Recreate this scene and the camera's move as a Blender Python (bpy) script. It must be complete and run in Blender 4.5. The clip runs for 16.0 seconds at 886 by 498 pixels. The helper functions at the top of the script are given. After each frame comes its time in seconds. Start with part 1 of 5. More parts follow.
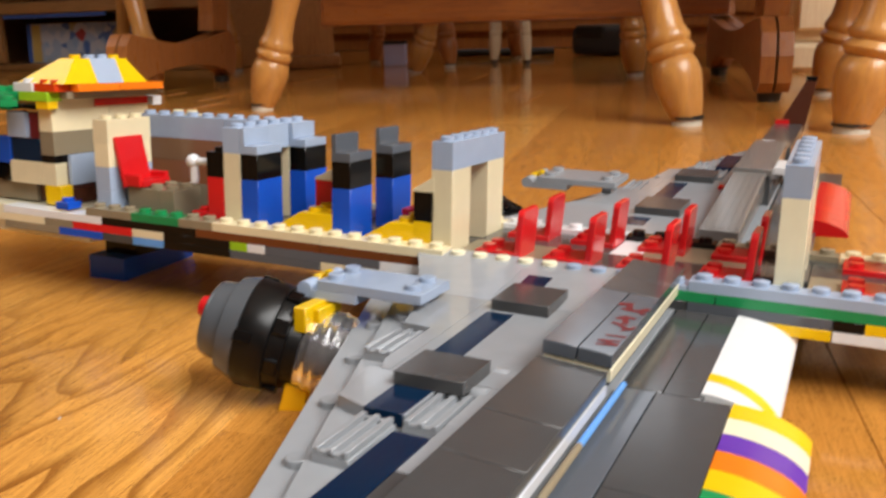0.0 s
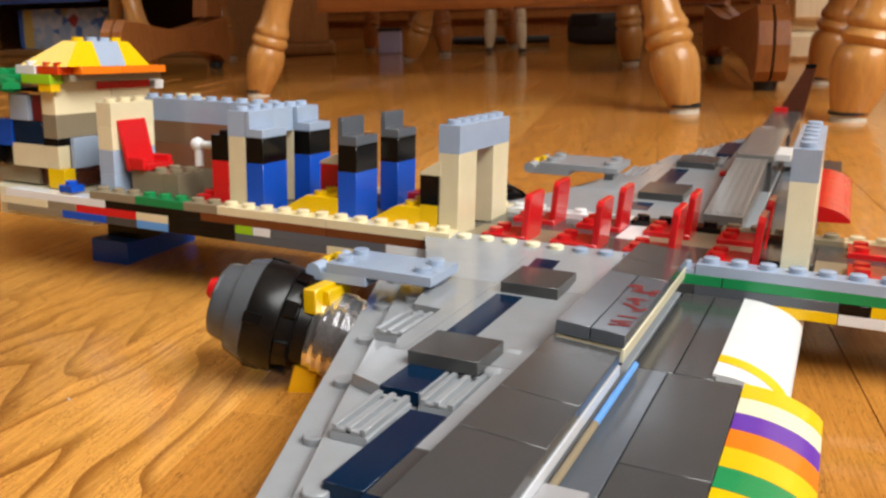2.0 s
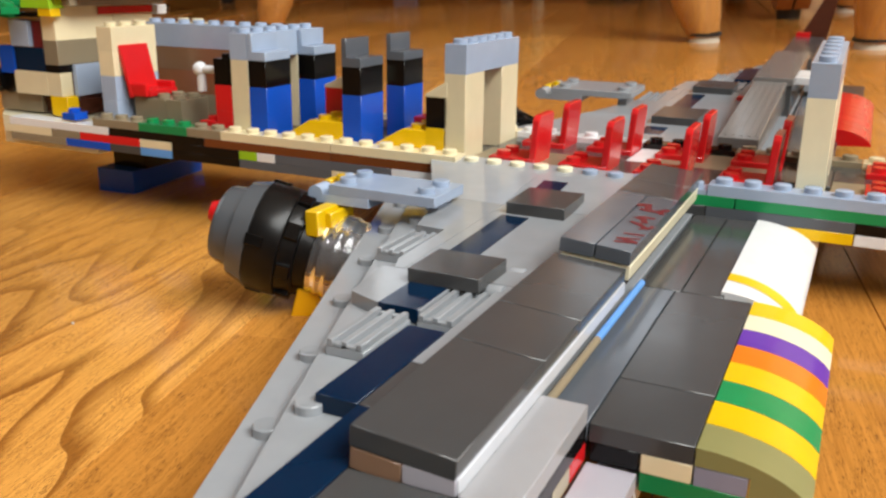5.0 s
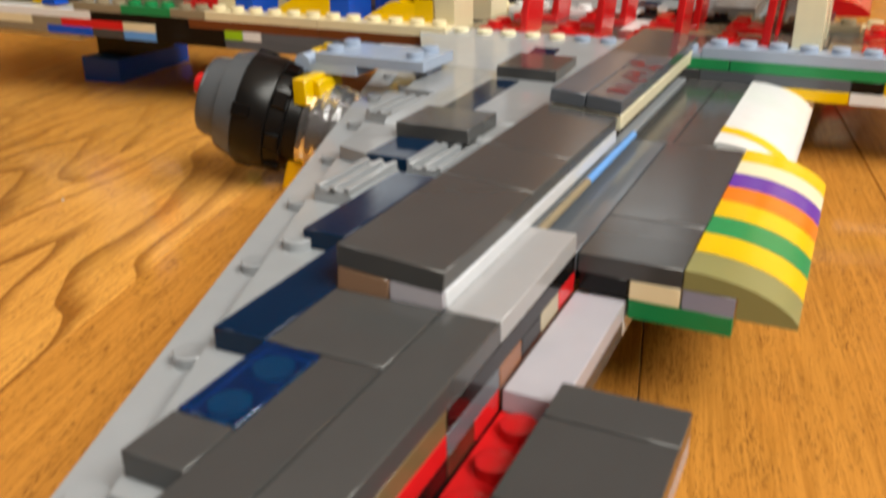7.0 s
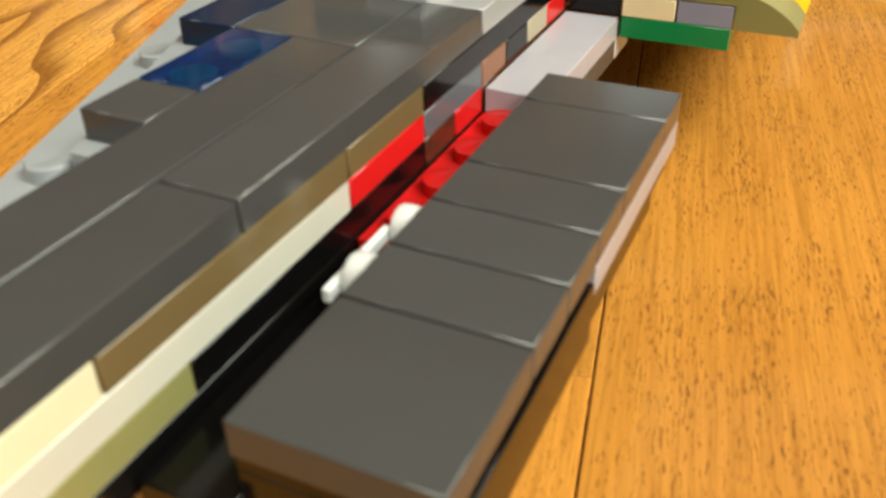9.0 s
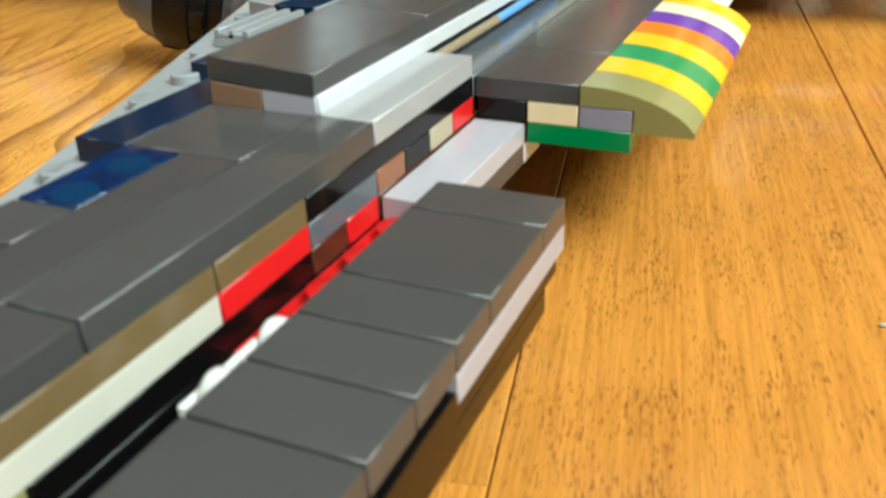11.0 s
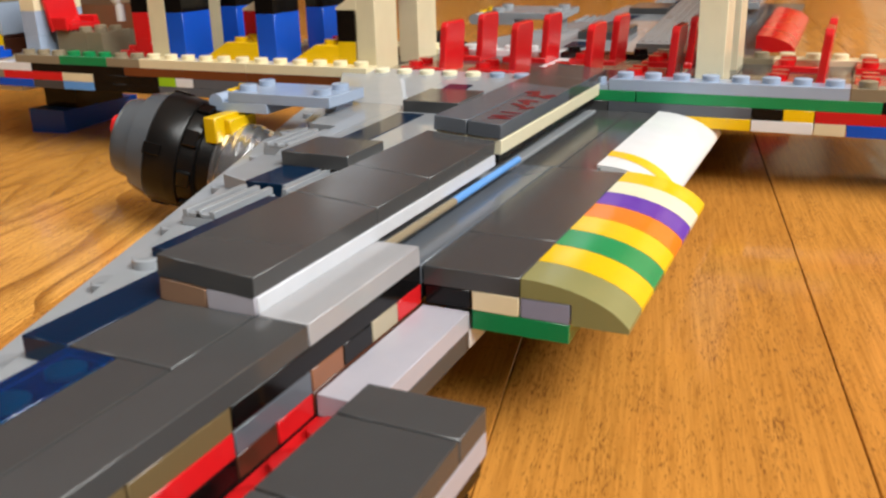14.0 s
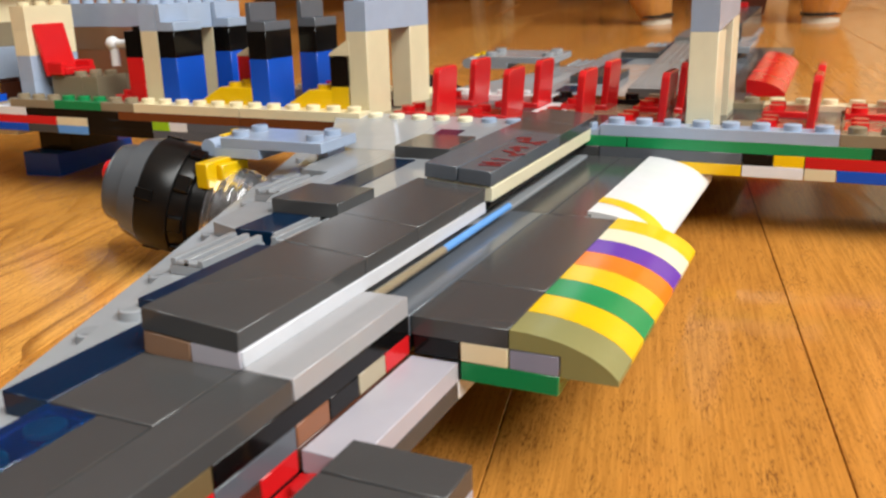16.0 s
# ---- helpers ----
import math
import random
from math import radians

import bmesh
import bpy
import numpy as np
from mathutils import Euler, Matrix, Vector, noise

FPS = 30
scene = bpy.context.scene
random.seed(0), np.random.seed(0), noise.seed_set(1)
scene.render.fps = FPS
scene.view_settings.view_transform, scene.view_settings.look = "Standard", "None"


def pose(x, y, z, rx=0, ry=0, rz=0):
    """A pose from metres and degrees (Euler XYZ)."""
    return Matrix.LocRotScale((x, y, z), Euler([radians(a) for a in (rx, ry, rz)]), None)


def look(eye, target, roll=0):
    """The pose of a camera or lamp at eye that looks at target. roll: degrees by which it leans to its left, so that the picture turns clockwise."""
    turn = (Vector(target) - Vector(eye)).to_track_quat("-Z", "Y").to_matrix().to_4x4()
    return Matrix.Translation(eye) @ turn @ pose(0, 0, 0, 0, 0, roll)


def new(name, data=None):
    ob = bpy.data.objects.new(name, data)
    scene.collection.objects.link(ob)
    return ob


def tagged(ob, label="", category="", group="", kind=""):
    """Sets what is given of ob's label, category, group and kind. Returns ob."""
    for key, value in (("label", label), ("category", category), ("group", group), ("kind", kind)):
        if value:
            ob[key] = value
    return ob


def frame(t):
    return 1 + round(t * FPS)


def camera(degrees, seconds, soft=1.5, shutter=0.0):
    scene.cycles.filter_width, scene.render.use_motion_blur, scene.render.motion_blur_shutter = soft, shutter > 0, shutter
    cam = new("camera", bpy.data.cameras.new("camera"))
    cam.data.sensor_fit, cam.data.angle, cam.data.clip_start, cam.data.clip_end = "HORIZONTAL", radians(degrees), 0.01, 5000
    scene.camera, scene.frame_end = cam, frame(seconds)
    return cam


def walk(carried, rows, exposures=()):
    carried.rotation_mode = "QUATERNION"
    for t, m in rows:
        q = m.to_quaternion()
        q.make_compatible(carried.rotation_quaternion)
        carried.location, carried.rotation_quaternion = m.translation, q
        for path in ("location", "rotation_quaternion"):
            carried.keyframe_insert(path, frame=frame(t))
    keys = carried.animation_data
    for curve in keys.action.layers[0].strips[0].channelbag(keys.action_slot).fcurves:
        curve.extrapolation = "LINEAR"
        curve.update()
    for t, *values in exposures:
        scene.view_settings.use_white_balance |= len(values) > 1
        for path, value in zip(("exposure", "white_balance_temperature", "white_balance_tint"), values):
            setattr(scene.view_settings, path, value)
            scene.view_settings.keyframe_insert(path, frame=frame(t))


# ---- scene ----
STUD = 0.008                      # one stud of the toy bricks, in metres
PL = 0.4                          # one plate, in studs
FLOOR_NORMAL = Vector((-0.03, -0.05, 1.0))
FLOOR_DROP = 5.04                 # studs from the wing's zero level to the floor

# The toy's own axes: u along the fuselage, v along the wing, z up from the wing block's top; the toy leans a little on the floor.
LEAN = FLOOR_NORMAL.rotation_difference(Vector((0, 0, 1))).to_matrix().to_4x4()
PLANE = Matrix.Translation((0, 0, FLOOR_DROP * STUD / FLOOR_NORMAL.length)) @ LEAN


def cam_pose(u, v, z, yaw, pitch, roll):
    return PLANE @ Matrix.Translation((u * STUD, v * STUD, z * STUD)) @ pose(0, 0, 0, 0, 0, yaw) @ pose(0, 0, 0, 90 + pitch) @ pose(0, 0, 0, 0, 0, roll)


# ---- camera ----
cam = camera(53.57, 16.0, soft=2.4, shutter=0.5)
PATH = [
    (0.0, 7.15, -11.27, 8.09, 24.63, -12.78, 1.08),
    (0.2, 6.75, -11.61, 7.88, 25.11, -13.38, 0.44),
    (0.5, 6.60, -11.61, 7.61, 25.16, -13.10, -0.14),
    (0.8, 6.64, -11.62, 7.55, 25.32, -13.15, -0.39),
    (1.0, 6.62, -11.64, 7.57, 25.15, -12.97, -0.27),
    (1.2, 6.61, -11.68, 7.66, 24.88, -12.70, 0.06),
    (1.5, 6.54, -11.74, 7.67, 24.55, -12.71, 0.54),
    (1.8, 6.61, -11.70, 7.88, 24.23, -13.17, 1.09),
    (2.0, 6.67, -11.64, 7.87, 24.11, -13.49, 1.36),
    (2.2, 6.71, -11.66, 7.76, 23.96, -13.76, 1.48),
    (2.5, 6.85, -11.61, 7.31, 23.99, -14.22, 1.04),
    (2.8, 6.95, -11.48, 7.13, 24.33, -14.91, 0.96),
    (3.0, 6.85, -11.45, 7.48, 24.40, -15.80, 1.47),
    (3.2, 6.83, -11.33, 7.12, 24.84, -17.43, 1.45),
    (3.5, 6.67, -11.28, 6.92, 25.03, -17.94, 1.35),
    (4.0, 6.63, -11.23, 7.02, 25.11, -17.87, 1.28),
    (6.3, 7.31, -10.84, 7.14, 25.24, -17.05, 0.32),
    (6.5, 7.20, -11.27, 6.50, 24.84, -19.74, 0.67),
    (6.8, 7.22, -11.23, 5.60, 24.95, -21.44, -0.21),
    (7.0, 7.25, -11.28, 5.54, 25.00, -23.04, -0.17),
    (7.2, 7.36, -11.54, 4.80, 25.17, -26.26, -0.76),
    (7.5, 7.48, -11.46, 5.05, 24.60, -29.18, 0.87),
    (8.0, 7.57, -11.61, 4.31, 25.17, -33.17, 0.19),
    (8.2, 7.55, -11.78, 4.10, 25.49, -34.87, -0.14),
    (10.3, 8.44, -11.11, 2.53, 25.17, -29.04, -2.79),
    (10.5, 8.47, -11.01, 2.73, 25.07, -28.64, -2.46),
    (10.8, 8.75, -10.96, 3.03, 24.83, -27.36, -2.47),
    (11.0, 9.07, -11.04, 3.46, 24.45, -27.11, -2.09),
    (11.2, 9.04, -11.26, 4.18, 25.02, -29.17, -1.90),
    (11.5, 9.03, -11.01, 4.78, 24.57, -26.49, -0.83),
    (11.8, 8.91, -11.12, 4.23, 24.12, -26.95, -0.57),
    (12.0, 9.22, -11.14, 4.04, 23.43, -26.94, -0.27),
    (12.2, 9.57, -10.84, 4.14, 24.51, -27.04, -1.19),
    (12.3, 9.76, -10.78, 4.27, 25.43, -25.67, -2.06),
    (12.4, 10.11, -10.29, 4.66, 26.59, -23.51, -2.96),
    (12.5, 10.29, -10.13, 4.99, 26.58, -21.14, -2.60),
    (12.7, 10.18, -10.05, 5.09, 26.29, -18.86, -2.40),
    (13.0, 10.14, -10.18, 4.69, 25.33, -18.26, -1.88),
    (13.2, 10.10, -10.13, 4.73, 25.17, -17.73, -1.71),
    (13.5, 10.21, -10.34, 4.91, 24.99, -18.38, -1.46),
    (13.8, 10.25, -10.45, 4.90, 25.06, -19.29, -1.33),
    (14.0, 10.21, -10.48, 4.82, 24.93, -19.40, -1.38),
    (14.2, 10.22, -10.45, 4.88, 25.17, -19.32, -1.61),
    (14.5, 10.16, -10.39, 5.04, 25.05, -18.64, -1.37),
    (14.8, 10.11, -10.33, 4.98, 25.03, -17.63, -1.30),
    (15.0, 10.17, -10.23, 5.00, 24.87, -16.96, -1.29),
    (15.2, 10.20, -10.16, 5.02, 24.92, -16.67, -1.29),
    (15.5, 10.20, -10.16, 5.02, 24.63, -16.57, -1.18),
    (16.0, 10.29, -10.27, 5.01, 24.62, -16.90, -1.34),
]
# a phone lens held close: sharp at the toy, softer far behind it
cam.data.dof.use_dof, cam.data.dof.focus_distance, cam.data.dof.aperture_fstop = True, 0.21, 55
walk(cam, [(t, cam_pose(*r)) for t, *r in PATH],
     exposures=[(0.0, -0.05, 7000, 12), (0.5, -0.05, 7000, 10), (4.2, -0.06, 6900, 9), (6.5, -0.1, 7050, 8), (7.0, -0.14, 7450, 8), (7.5, -0.04, 7900, 8), (8.2, 0.03, 8400, 5), (10.3, 0.22, 6200, -10), (11.0, 0.25, 6500, -9), (11.5, 0.18, 6700, -7), (12.0, 0.12, 7300, 3), (12.7, -0.05, 6800, 7), (13.2, -0.1, 6900, 9), (16.0, -0.06, 6900, 9)])

# ---- light ----
world = bpy.data.worlds.new("world")
scene.world = world
world.use_nodes = True
wn = world.node_tree
sky = wn.nodes.new("ShaderNodeTexSky")
sky.sky_type, sky.sun_disc = "NISHITA", False
sky.sun_elevation, sky.sun_rotation = radians(62), radians(70)
wn.links.new(sky.outputs[0], wn.nodes["Background"].inputs[0])
wn.nodes["Background"].inputs[1].default_value = 0.12

sun = new("sun", bpy.data.lights.new("sun", "SUN"))
sun.data.energy, sun.data.angle, sun.data.color = 2.0, radians(0.5), (1.0, 0.95, 0.86)
sun.matrix_world = look((1.8, 0.7, 3.6), (0, 0, 0))


def window_lamp(eye, target, w, h, watts, color):
    ob = new("unseen_window_light", bpy.data.lights.new("unseen_window_light", "AREA"))
    ob.data.shape, ob.data.size, ob.data.size_y = "RECTANGLE", w, h
    ob.data.energy, ob.data.color = watts, color
    ob.matrix_world = look(eye, target)
    return ob


window_lamp((1.6, -0.35, 1.85), (0, 0.1, 0.3), 2.1, 1.1, 120, (0.93, 0.97, 1.0))
# weak fill from the west, added for the left side; its window is unseen
window_lamp((-2.4, -0.1, 1.75), (0, 0.2, 0.3), 1.8, 1.1, 18, (0.95, 0.97, 1.0))
# added north light, unseen, for sheen on the tile tops
window_lamp((-0.85, 3.36, 1.6), (-0.85, 0.0, 1.6), 2.1, 1.3, 14, (0.95, 0.97, 1.0))


# ---- materials ----
def mat(name):
    m = bpy.data.materials.new(name)
    m.use_nodes = True
    nt = m.node_tree
    return m, nt, nt.nodes["Principled BSDF"]


def node(nt, kind, **inputs):
    n = nt.nodes.new(kind)
    for k, v in inputs.items():
        n.inputs[k].default_value = v
    return n


def plastic(name, color, rough=0.16, ior=1.45):
    """Glossy moulded toy-brick plastic: slight tone differences between pieces, fine scuffs, faint waviness."""
    m, nt, bsdf = mat(name)
    L = nt.links.new
    geo = node(nt, "ShaderNodeTexCoord")
    info = node(nt, "ShaderNodeObjectInfo")
    vary = node(nt, "ShaderNodeMapRange", **{"To Min": 0.9, "To Max": 1.08})
    L(info.outputs["Random"], vary.inputs["Value"])
    fleck = node(nt, "ShaderNodeTexNoise", Scale=160.0, Detail=3.0)
    L(geo.outputs["Object"], fleck.inputs["Vector"])
    fr = node(nt, "ShaderNodeMapRange", **{"From Min": 0.35, "From Max": 0.7, "To Min": 0.97, "To Max": 1.02})
    L(fleck.outputs["Fac"], fr.inputs["Value"])
    mul = node(nt, "ShaderNodeMath")
    mul.operation = "MULTIPLY"
    L(vary.outputs[0], mul.inputs[0])
    L(fr.outputs[0], mul.inputs[1])
    tint = node(nt, "ShaderNodeHueSaturation", Color=(*color, 1))
    L(mul.outputs[0], tint.inputs["Value"])
    L(tint.outputs[0], bsdf.inputs["Base Color"])
    scuff = node(nt, "ShaderNodeTexNoise", Scale=90.0, Detail=6.0, Roughness=0.7)
    L(geo.outputs["Object"], scuff.inputs["Vector"])
    rr = node(nt, "ShaderNodeMapRange", **{"From Min": 0.3, "From Max": 0.75, "To Min": rough - 0.03, "To Max": rough + 0.05})
    L(scuff.outputs["Fac"], rr.inputs["Value"])
    L(rr.outputs[0], bsdf.inputs["Roughness"])
    wave = node(nt, "ShaderNodeTexNoise", Scale=70.0, Detail=1.0)
    L(geo.outputs["Object"], wave.inputs["Vector"])
    bump = node(nt, "ShaderNodeBump", Strength=0.025, Distance=0.001)
    L(wave.outputs["Fac"], bump.inputs["Height"])
    L(bump.outputs[0], bsdf.inputs["Normal"])
    bsdf.inputs["IOR"].default_value = ior
    return m


def see_through(name, color, rough=0.05):
    m, nt, bsdf = mat(name)
    bsdf.inputs["Base Color"].default_value = (*color, 1)
    bsdf.inputs["Transmission Weight"].default_value = 0.9
    bsdf.inputs["Roughness"].default_value = rough
    bsdf.inputs["IOR"].default_value = 1.5
    return m


# lighter copy of the dark grey: reflected sheen put into the colour
LIT_DGREY = plastic("dark grey plastic lightened for sheen", (0.17, 0.16, 0.15), 0.14)
DGREY = plastic("dark grey plastic", (0.058, 0.0585, 0.059), 0.17)
SLATE = plastic("blue-grey dark plastic", (0.095, 0.108, 0.128), 0.13)
ENGREY = plastic("engine grey plastic", (0.072, 0.08, 0.09), 0.2)
LGREY = plastic("light grey plastic", (0.288, 0.305, 0.325), 0.11)
BGREY = plastic("light blue-grey plastic", (0.33, 0.41, 0.54), 0.2)
TAN = plastic("tan plastic", (0.73, 0.64, 0.42), 0.2)
CREAM = plastic("cream plastic", (0.76, 0.71, 0.51), 0.2)
DTAN = plastic("dark tan plastic", (0.25, 0.205, 0.135), 0.2)
WHITE = plastic("white plastic", (0.72, 0.73, 0.74), 0.18)
PINKW = plastic("pale mauve plastic", (0.42, 0.405, 0.455), 0.18)
LILAC = plastic("lilac grey plastic", (0.27, 0.28, 0.38), 0.18)
# bluish white, dimmed in colour to shade the spine's side strip
DIM_COOLW = plastic("cool white plastic dimmed as in shade", (0.56, 0.585, 0.63), 0.18)
# white with the wing tip's shade put into its colour
SHADED_WHITE = plastic("white plastic darkened as in shade", (0.52, 0.51, 0.45), 0.18)
PALEG = plastic("pale warm grey plastic", (0.37, 0.37, 0.385), 0.12)
BLACK = plastic("black plastic", (0.004, 0.0037, 0.0037), 0.14, 1.35)
RED = plastic("red plastic", (0.60, 0.012, 0.015), 0.18)
BLUE = plastic("blue plastic", (0.004, 0.075, 0.5), 0.2, 1.38)
MBLUE = plastic("medium blue plastic", (0.10, 0.30, 0.68), 0.2)
DRUM = plastic("satin black plastic", (0.004, 0.0037, 0.0037), 0.3, 1.35)
NAVY = plastic("navy plastic", (0.0018, 0.015, 0.042), 0.12, 1.33)
YELLOW = plastic("yellow plastic", (0.80, 0.50, 0.008), 0.2)
LYELLOW = plastic("warm yellow plastic", (0.85, 0.42, 0.01), 0.2)
GREEN = plastic("green plastic", (0.006, 0.235, 0.075), 0.2)
LIME = plastic("lime plastic", (0.30, 0.55, 0.02), 0.2)
FLAME = plastic("orange-red plastic", (0.66, 0.055, 0.008), 0.18)
ORANGE = plastic("orange plastic", (0.80, 0.18, 0.01), 0.2)
PURPLE = plastic("purple plastic", (0.11, 0.03, 0.34), 0.2)
OLIVE = plastic("olive plastic", (0.245, 0.235, 0.095), 0.2)
BROWN = plastic("reddish brown plastic", (0.16, 0.045, 0.014), 0.2)
NOUGAT = plastic("nougat plastic", (0.24, 0.092, 0.042), 0.22)
DBROWN = plastic("dark brown plastic", (0.07, 0.022, 0.012), 0.18)
MBROWN = plastic("medium brown plastic", (0.2, 0.11, 0.06), 0.2)
BEIGE = plastic("beige plastic", (0.42, 0.36, 0.25), 0.2)
TAUPE = plastic("taupe plastic", (0.25, 0.145, 0.09), 0.2)
# dark tan with shade painted in, for the side plates near the tip
SHADED_DTAN = plastic("dark tan plastic darkened as in shade", (0.165, 0.115, 0.052), 0.2)
DRED = plastic("dark red ink", (0.14, 0.008, 0.012), 0.35)
PRINT_Y = plastic("yellow ink", (0.85, 0.50, 0.01), 0.25)
TEAL = plastic("teal plastic", (0.0, 0.34, 0.21), 0.2)
TBLUE = see_through("clear blue plastic", (0.006, 0.14, 0.52))
CLEAR = see_through("clear plastic", (0.86, 0.86, 0.88), 0.12)
CLEAR.node_tree.nodes["Principled BSDF"].inputs["Transmission Weight"].default_value = 0.95


def wood(name, dark, light, scale=1.0, rough=0.3, along="X"):
    """Varnished wood: long grain streaks, pores and broad figure along one axis of the object."""
    m, nt, bsdf = mat(name)
    L = nt.links.new
    tc = node(nt, "ShaderNodeTexCoord")
    info = node(nt, "ShaderNodeObjectInfo")
    shift = node(nt, "ShaderNodeVectorMath")
    shift.operation = "SCALE"
    comb = node(nt, "ShaderNodeCombineXYZ")
    for k in ("X", "Y", "Z"):
        L(info.outputs["Random"], comb.inputs[k])
    L(comb.outputs[0], shift.inputs[0])
    shift.inputs["Scale"].default_value = 37.0
    add = node(nt, "ShaderNodeVectorMath")
    L(tc.outputs["Object"], add.inputs[0])
    L(shift.outputs[0], add.inputs[1])
    stretch = node(nt, "ShaderNodeMapping")
    stretch.inputs["Scale"].default_value = {"X": (1.4, 14, 14), "Y": (14, 1.4, 14), "Z": (14, 14, 1.4)}[along]
    L(add.outputs[0], stretch.inputs["Vector"])
    broad = node(nt, "ShaderNodeTexNoise", Scale=1.2 * scale, Detail=2.0, Distortion=0.6)
    L(stretch.outputs[0], broad.inputs["Vector"])
    rings = node(nt, "ShaderNodeMath")
    rings.operation = "MULTIPLY"
    rings.inputs[1].default_value = 60.0
    L(broad.outputs["Fac"], rings.inputs[0])
    sine = node(nt, "ShaderNodeMath")
    sine.operation = "SINE"
    L(rings.outputs[0], sine.inputs[0])
    fine = node(nt, "ShaderNodeTexNoise", Scale=22.0 * scale, Detail=5.0, Roughness=0.65)
    L(stretch.outputs[0], fine.inputs["Vector"])
    s2 = node(nt, "ShaderNodeMapRange", **{"From Min": -1.0, "From Max": 1.0, "To Min": 0.0, "To Max": 0.32})
    L(sine.outputs[0], s2.inputs["Value"])
    summ = node(nt, "ShaderNodeMath")
    L(s2.outputs[0], summ.inputs[0])
    f2 = node(nt, "ShaderNodeMapRange", **{"From Min": 0.3, "From Max": 0.72, "To Min": 0.0, "To Max": 0.62})
    L(fine.outputs["Fac"], f2.inputs["Value"])
    L(f2.outputs[0], summ.inputs[1])
    ramp = node(nt, "ShaderNodeMix")
    ramp.data_type = "RGBA"
    ramp.inputs["A"].default_value = (*dark, 1)
    ramp.inputs["B"].default_value = (*light, 1)
    L(summ.outputs[0], ramp.inputs["Factor"])
    tone = node(nt, "ShaderNodeMapRange", **{"To Min": 0.86, "To Max": 1.12})
    L(info.outputs["Random"], tone.inputs["Value"])
    hs = node(nt, "ShaderNodeHueSaturation")
    L(tone.outputs[0], hs.inputs["Value"])
    L(ramp.outputs["Result"], hs.inputs["Color"])
    L(hs.outputs[0], bsdf.inputs["Base Color"])
    r2 = node(nt, "ShaderNodeMapRange", **{"To Min": rough + 0.12, "To Max": rough - 0.06})
    L(summ.outputs[0], r2.inputs["Value"])
    L(r2.outputs[0], bsdf.inputs["Roughness"])
    bump = node(nt, "ShaderNodeBump", Strength=0.12, Distance=0.0008)
    L(summ.outputs[0], bump.inputs["Height"])
    L(bump.outputs[0], bsdf.inputs["Normal"])
    return m


def oak_floor(name, per_island=False, low=0.04, high=0.22, count=95.0, size=(2.2, 15, 1), edge=(-0.35, 1.0, 2.2), arched=False, pale=(0.755, 0.343, 0.068), deep=(0.58, 0.222, 0.04)):
    """Strip-floor oak: cathedral growth rings, dark open pores along the grain, warm varnish; x runs along the board."""
    m, nt, bsdf = mat(name)
    L = nt.links.new
    tc = node(nt, "ShaderNodeTexCoord")
    if per_island:
        src = node(nt, "ShaderNodeNewGeometry").outputs["Random Per Island"]
    else:
        src = node(nt, "ShaderNodeObjectInfo").outputs["Random"]
    turn = node(nt, "ShaderNodeMapping")
    if per_island:
        turn.inputs["Rotation"].default_value = (0, 0, -math.atan2(0.981, -0.191))
    L(tc.outputs["Object"], turn.inputs["Vector"])
    far = node(nt, "ShaderNodeMath")
    far.operation = "MULTIPLY"
    far.inputs[1].default_value = 23.0
    L(src, far.inputs[0])
    comb = node(nt, "ShaderNodeCombineXYZ")
    for k in ("X", "Y", "Z"):
        L(far.outputs[0], comb.inputs[k])
    add = node(nt, "ShaderNodeVectorMath")
    L(turn.outputs[0], add.inputs[0])
    L(comb.outputs[0], add.inputs[1])

    def scaled(v):
        q = node(nt, "ShaderNodeMapping")
        q.inputs["Scale"].default_value = v
        L(add.outputs[0], q.inputs["Vector"])
        return q.outputs[0]

    def math_of(op, a, b):
        q = node(nt, "ShaderNodeMath")
        q.operation = op
        for i, x in enumerate((a, b)):
            if isinstance(x, (int, float)):
                q.inputs[i].default_value = x
            else:
                L(x, q.inputs[i])
        return q.outputs[0]

    figure = node(nt, "ShaderNodeTexNoise", Scale=1.0, Detail=1.5, Distortion=0.25)
    L(scaled(size), figure.inputs["Vector"])
    if arched:
        # nested arches along the board, their tips near one edge
        own = node(nt, "ShaderNodeSeparateXYZ")
        L(tc.outputs["Object"], own.inputs[0])
        tip = node(nt, "ShaderNodeMapRange", **{"To Min": 0.02, "To Max": 0.036})
        L(src, tip.inputs["Value"])
        side = math_of("ABSOLUTE", math_of("SUBTRACT", own.outputs["Y"], tip.outputs[0]), 0)
        arch_of = math_of("MULTIPLY", math_of("POWER", math_of("MULTIPLY", side, 1 / 0.056), 1.08), 4.4)
        along = math_of("ADD", math_of("MULTIPLY", own.outputs["X"], 17.0), far.outputs[0])
        wavy = math_of("MULTIPLY", figure.outputs["Fac"], 3.2)
        rings = math_of("SUBTRACT", 1.0, math_of("MULTIPLY", math_of("FRACT", math_of("ADD", math_of("ADD", along, arch_of), wavy), 0), 3.4))
    else:
        rings = math_of("SINE", math_of("MULTIPLY", figure.outputs["Fac"], count), 0)
    rough_edge = node(nt, "ShaderNodeTexNoise", Scale=1.0, Detail=4.0, Roughness=0.7)
    L(scaled((40, 420, 1)), rough_edge.inputs["Vector"])
    ringed = node(nt, "ShaderNodeMapRange", **{"From Min": edge[0], "From Max": edge[1], "To Min": 0.0, "To Max": 1.0})
    L(math_of("ADD", rings, math_of("MULTIPLY", math_of("SUBTRACT", rough_edge.outputs["Fac"], 0.5), edge[2])), ringed.inputs["Value"])
    pores = node(nt, "ShaderNodeTexNoise", Scale=1.0, Detail=2.0, Roughness=0.5)
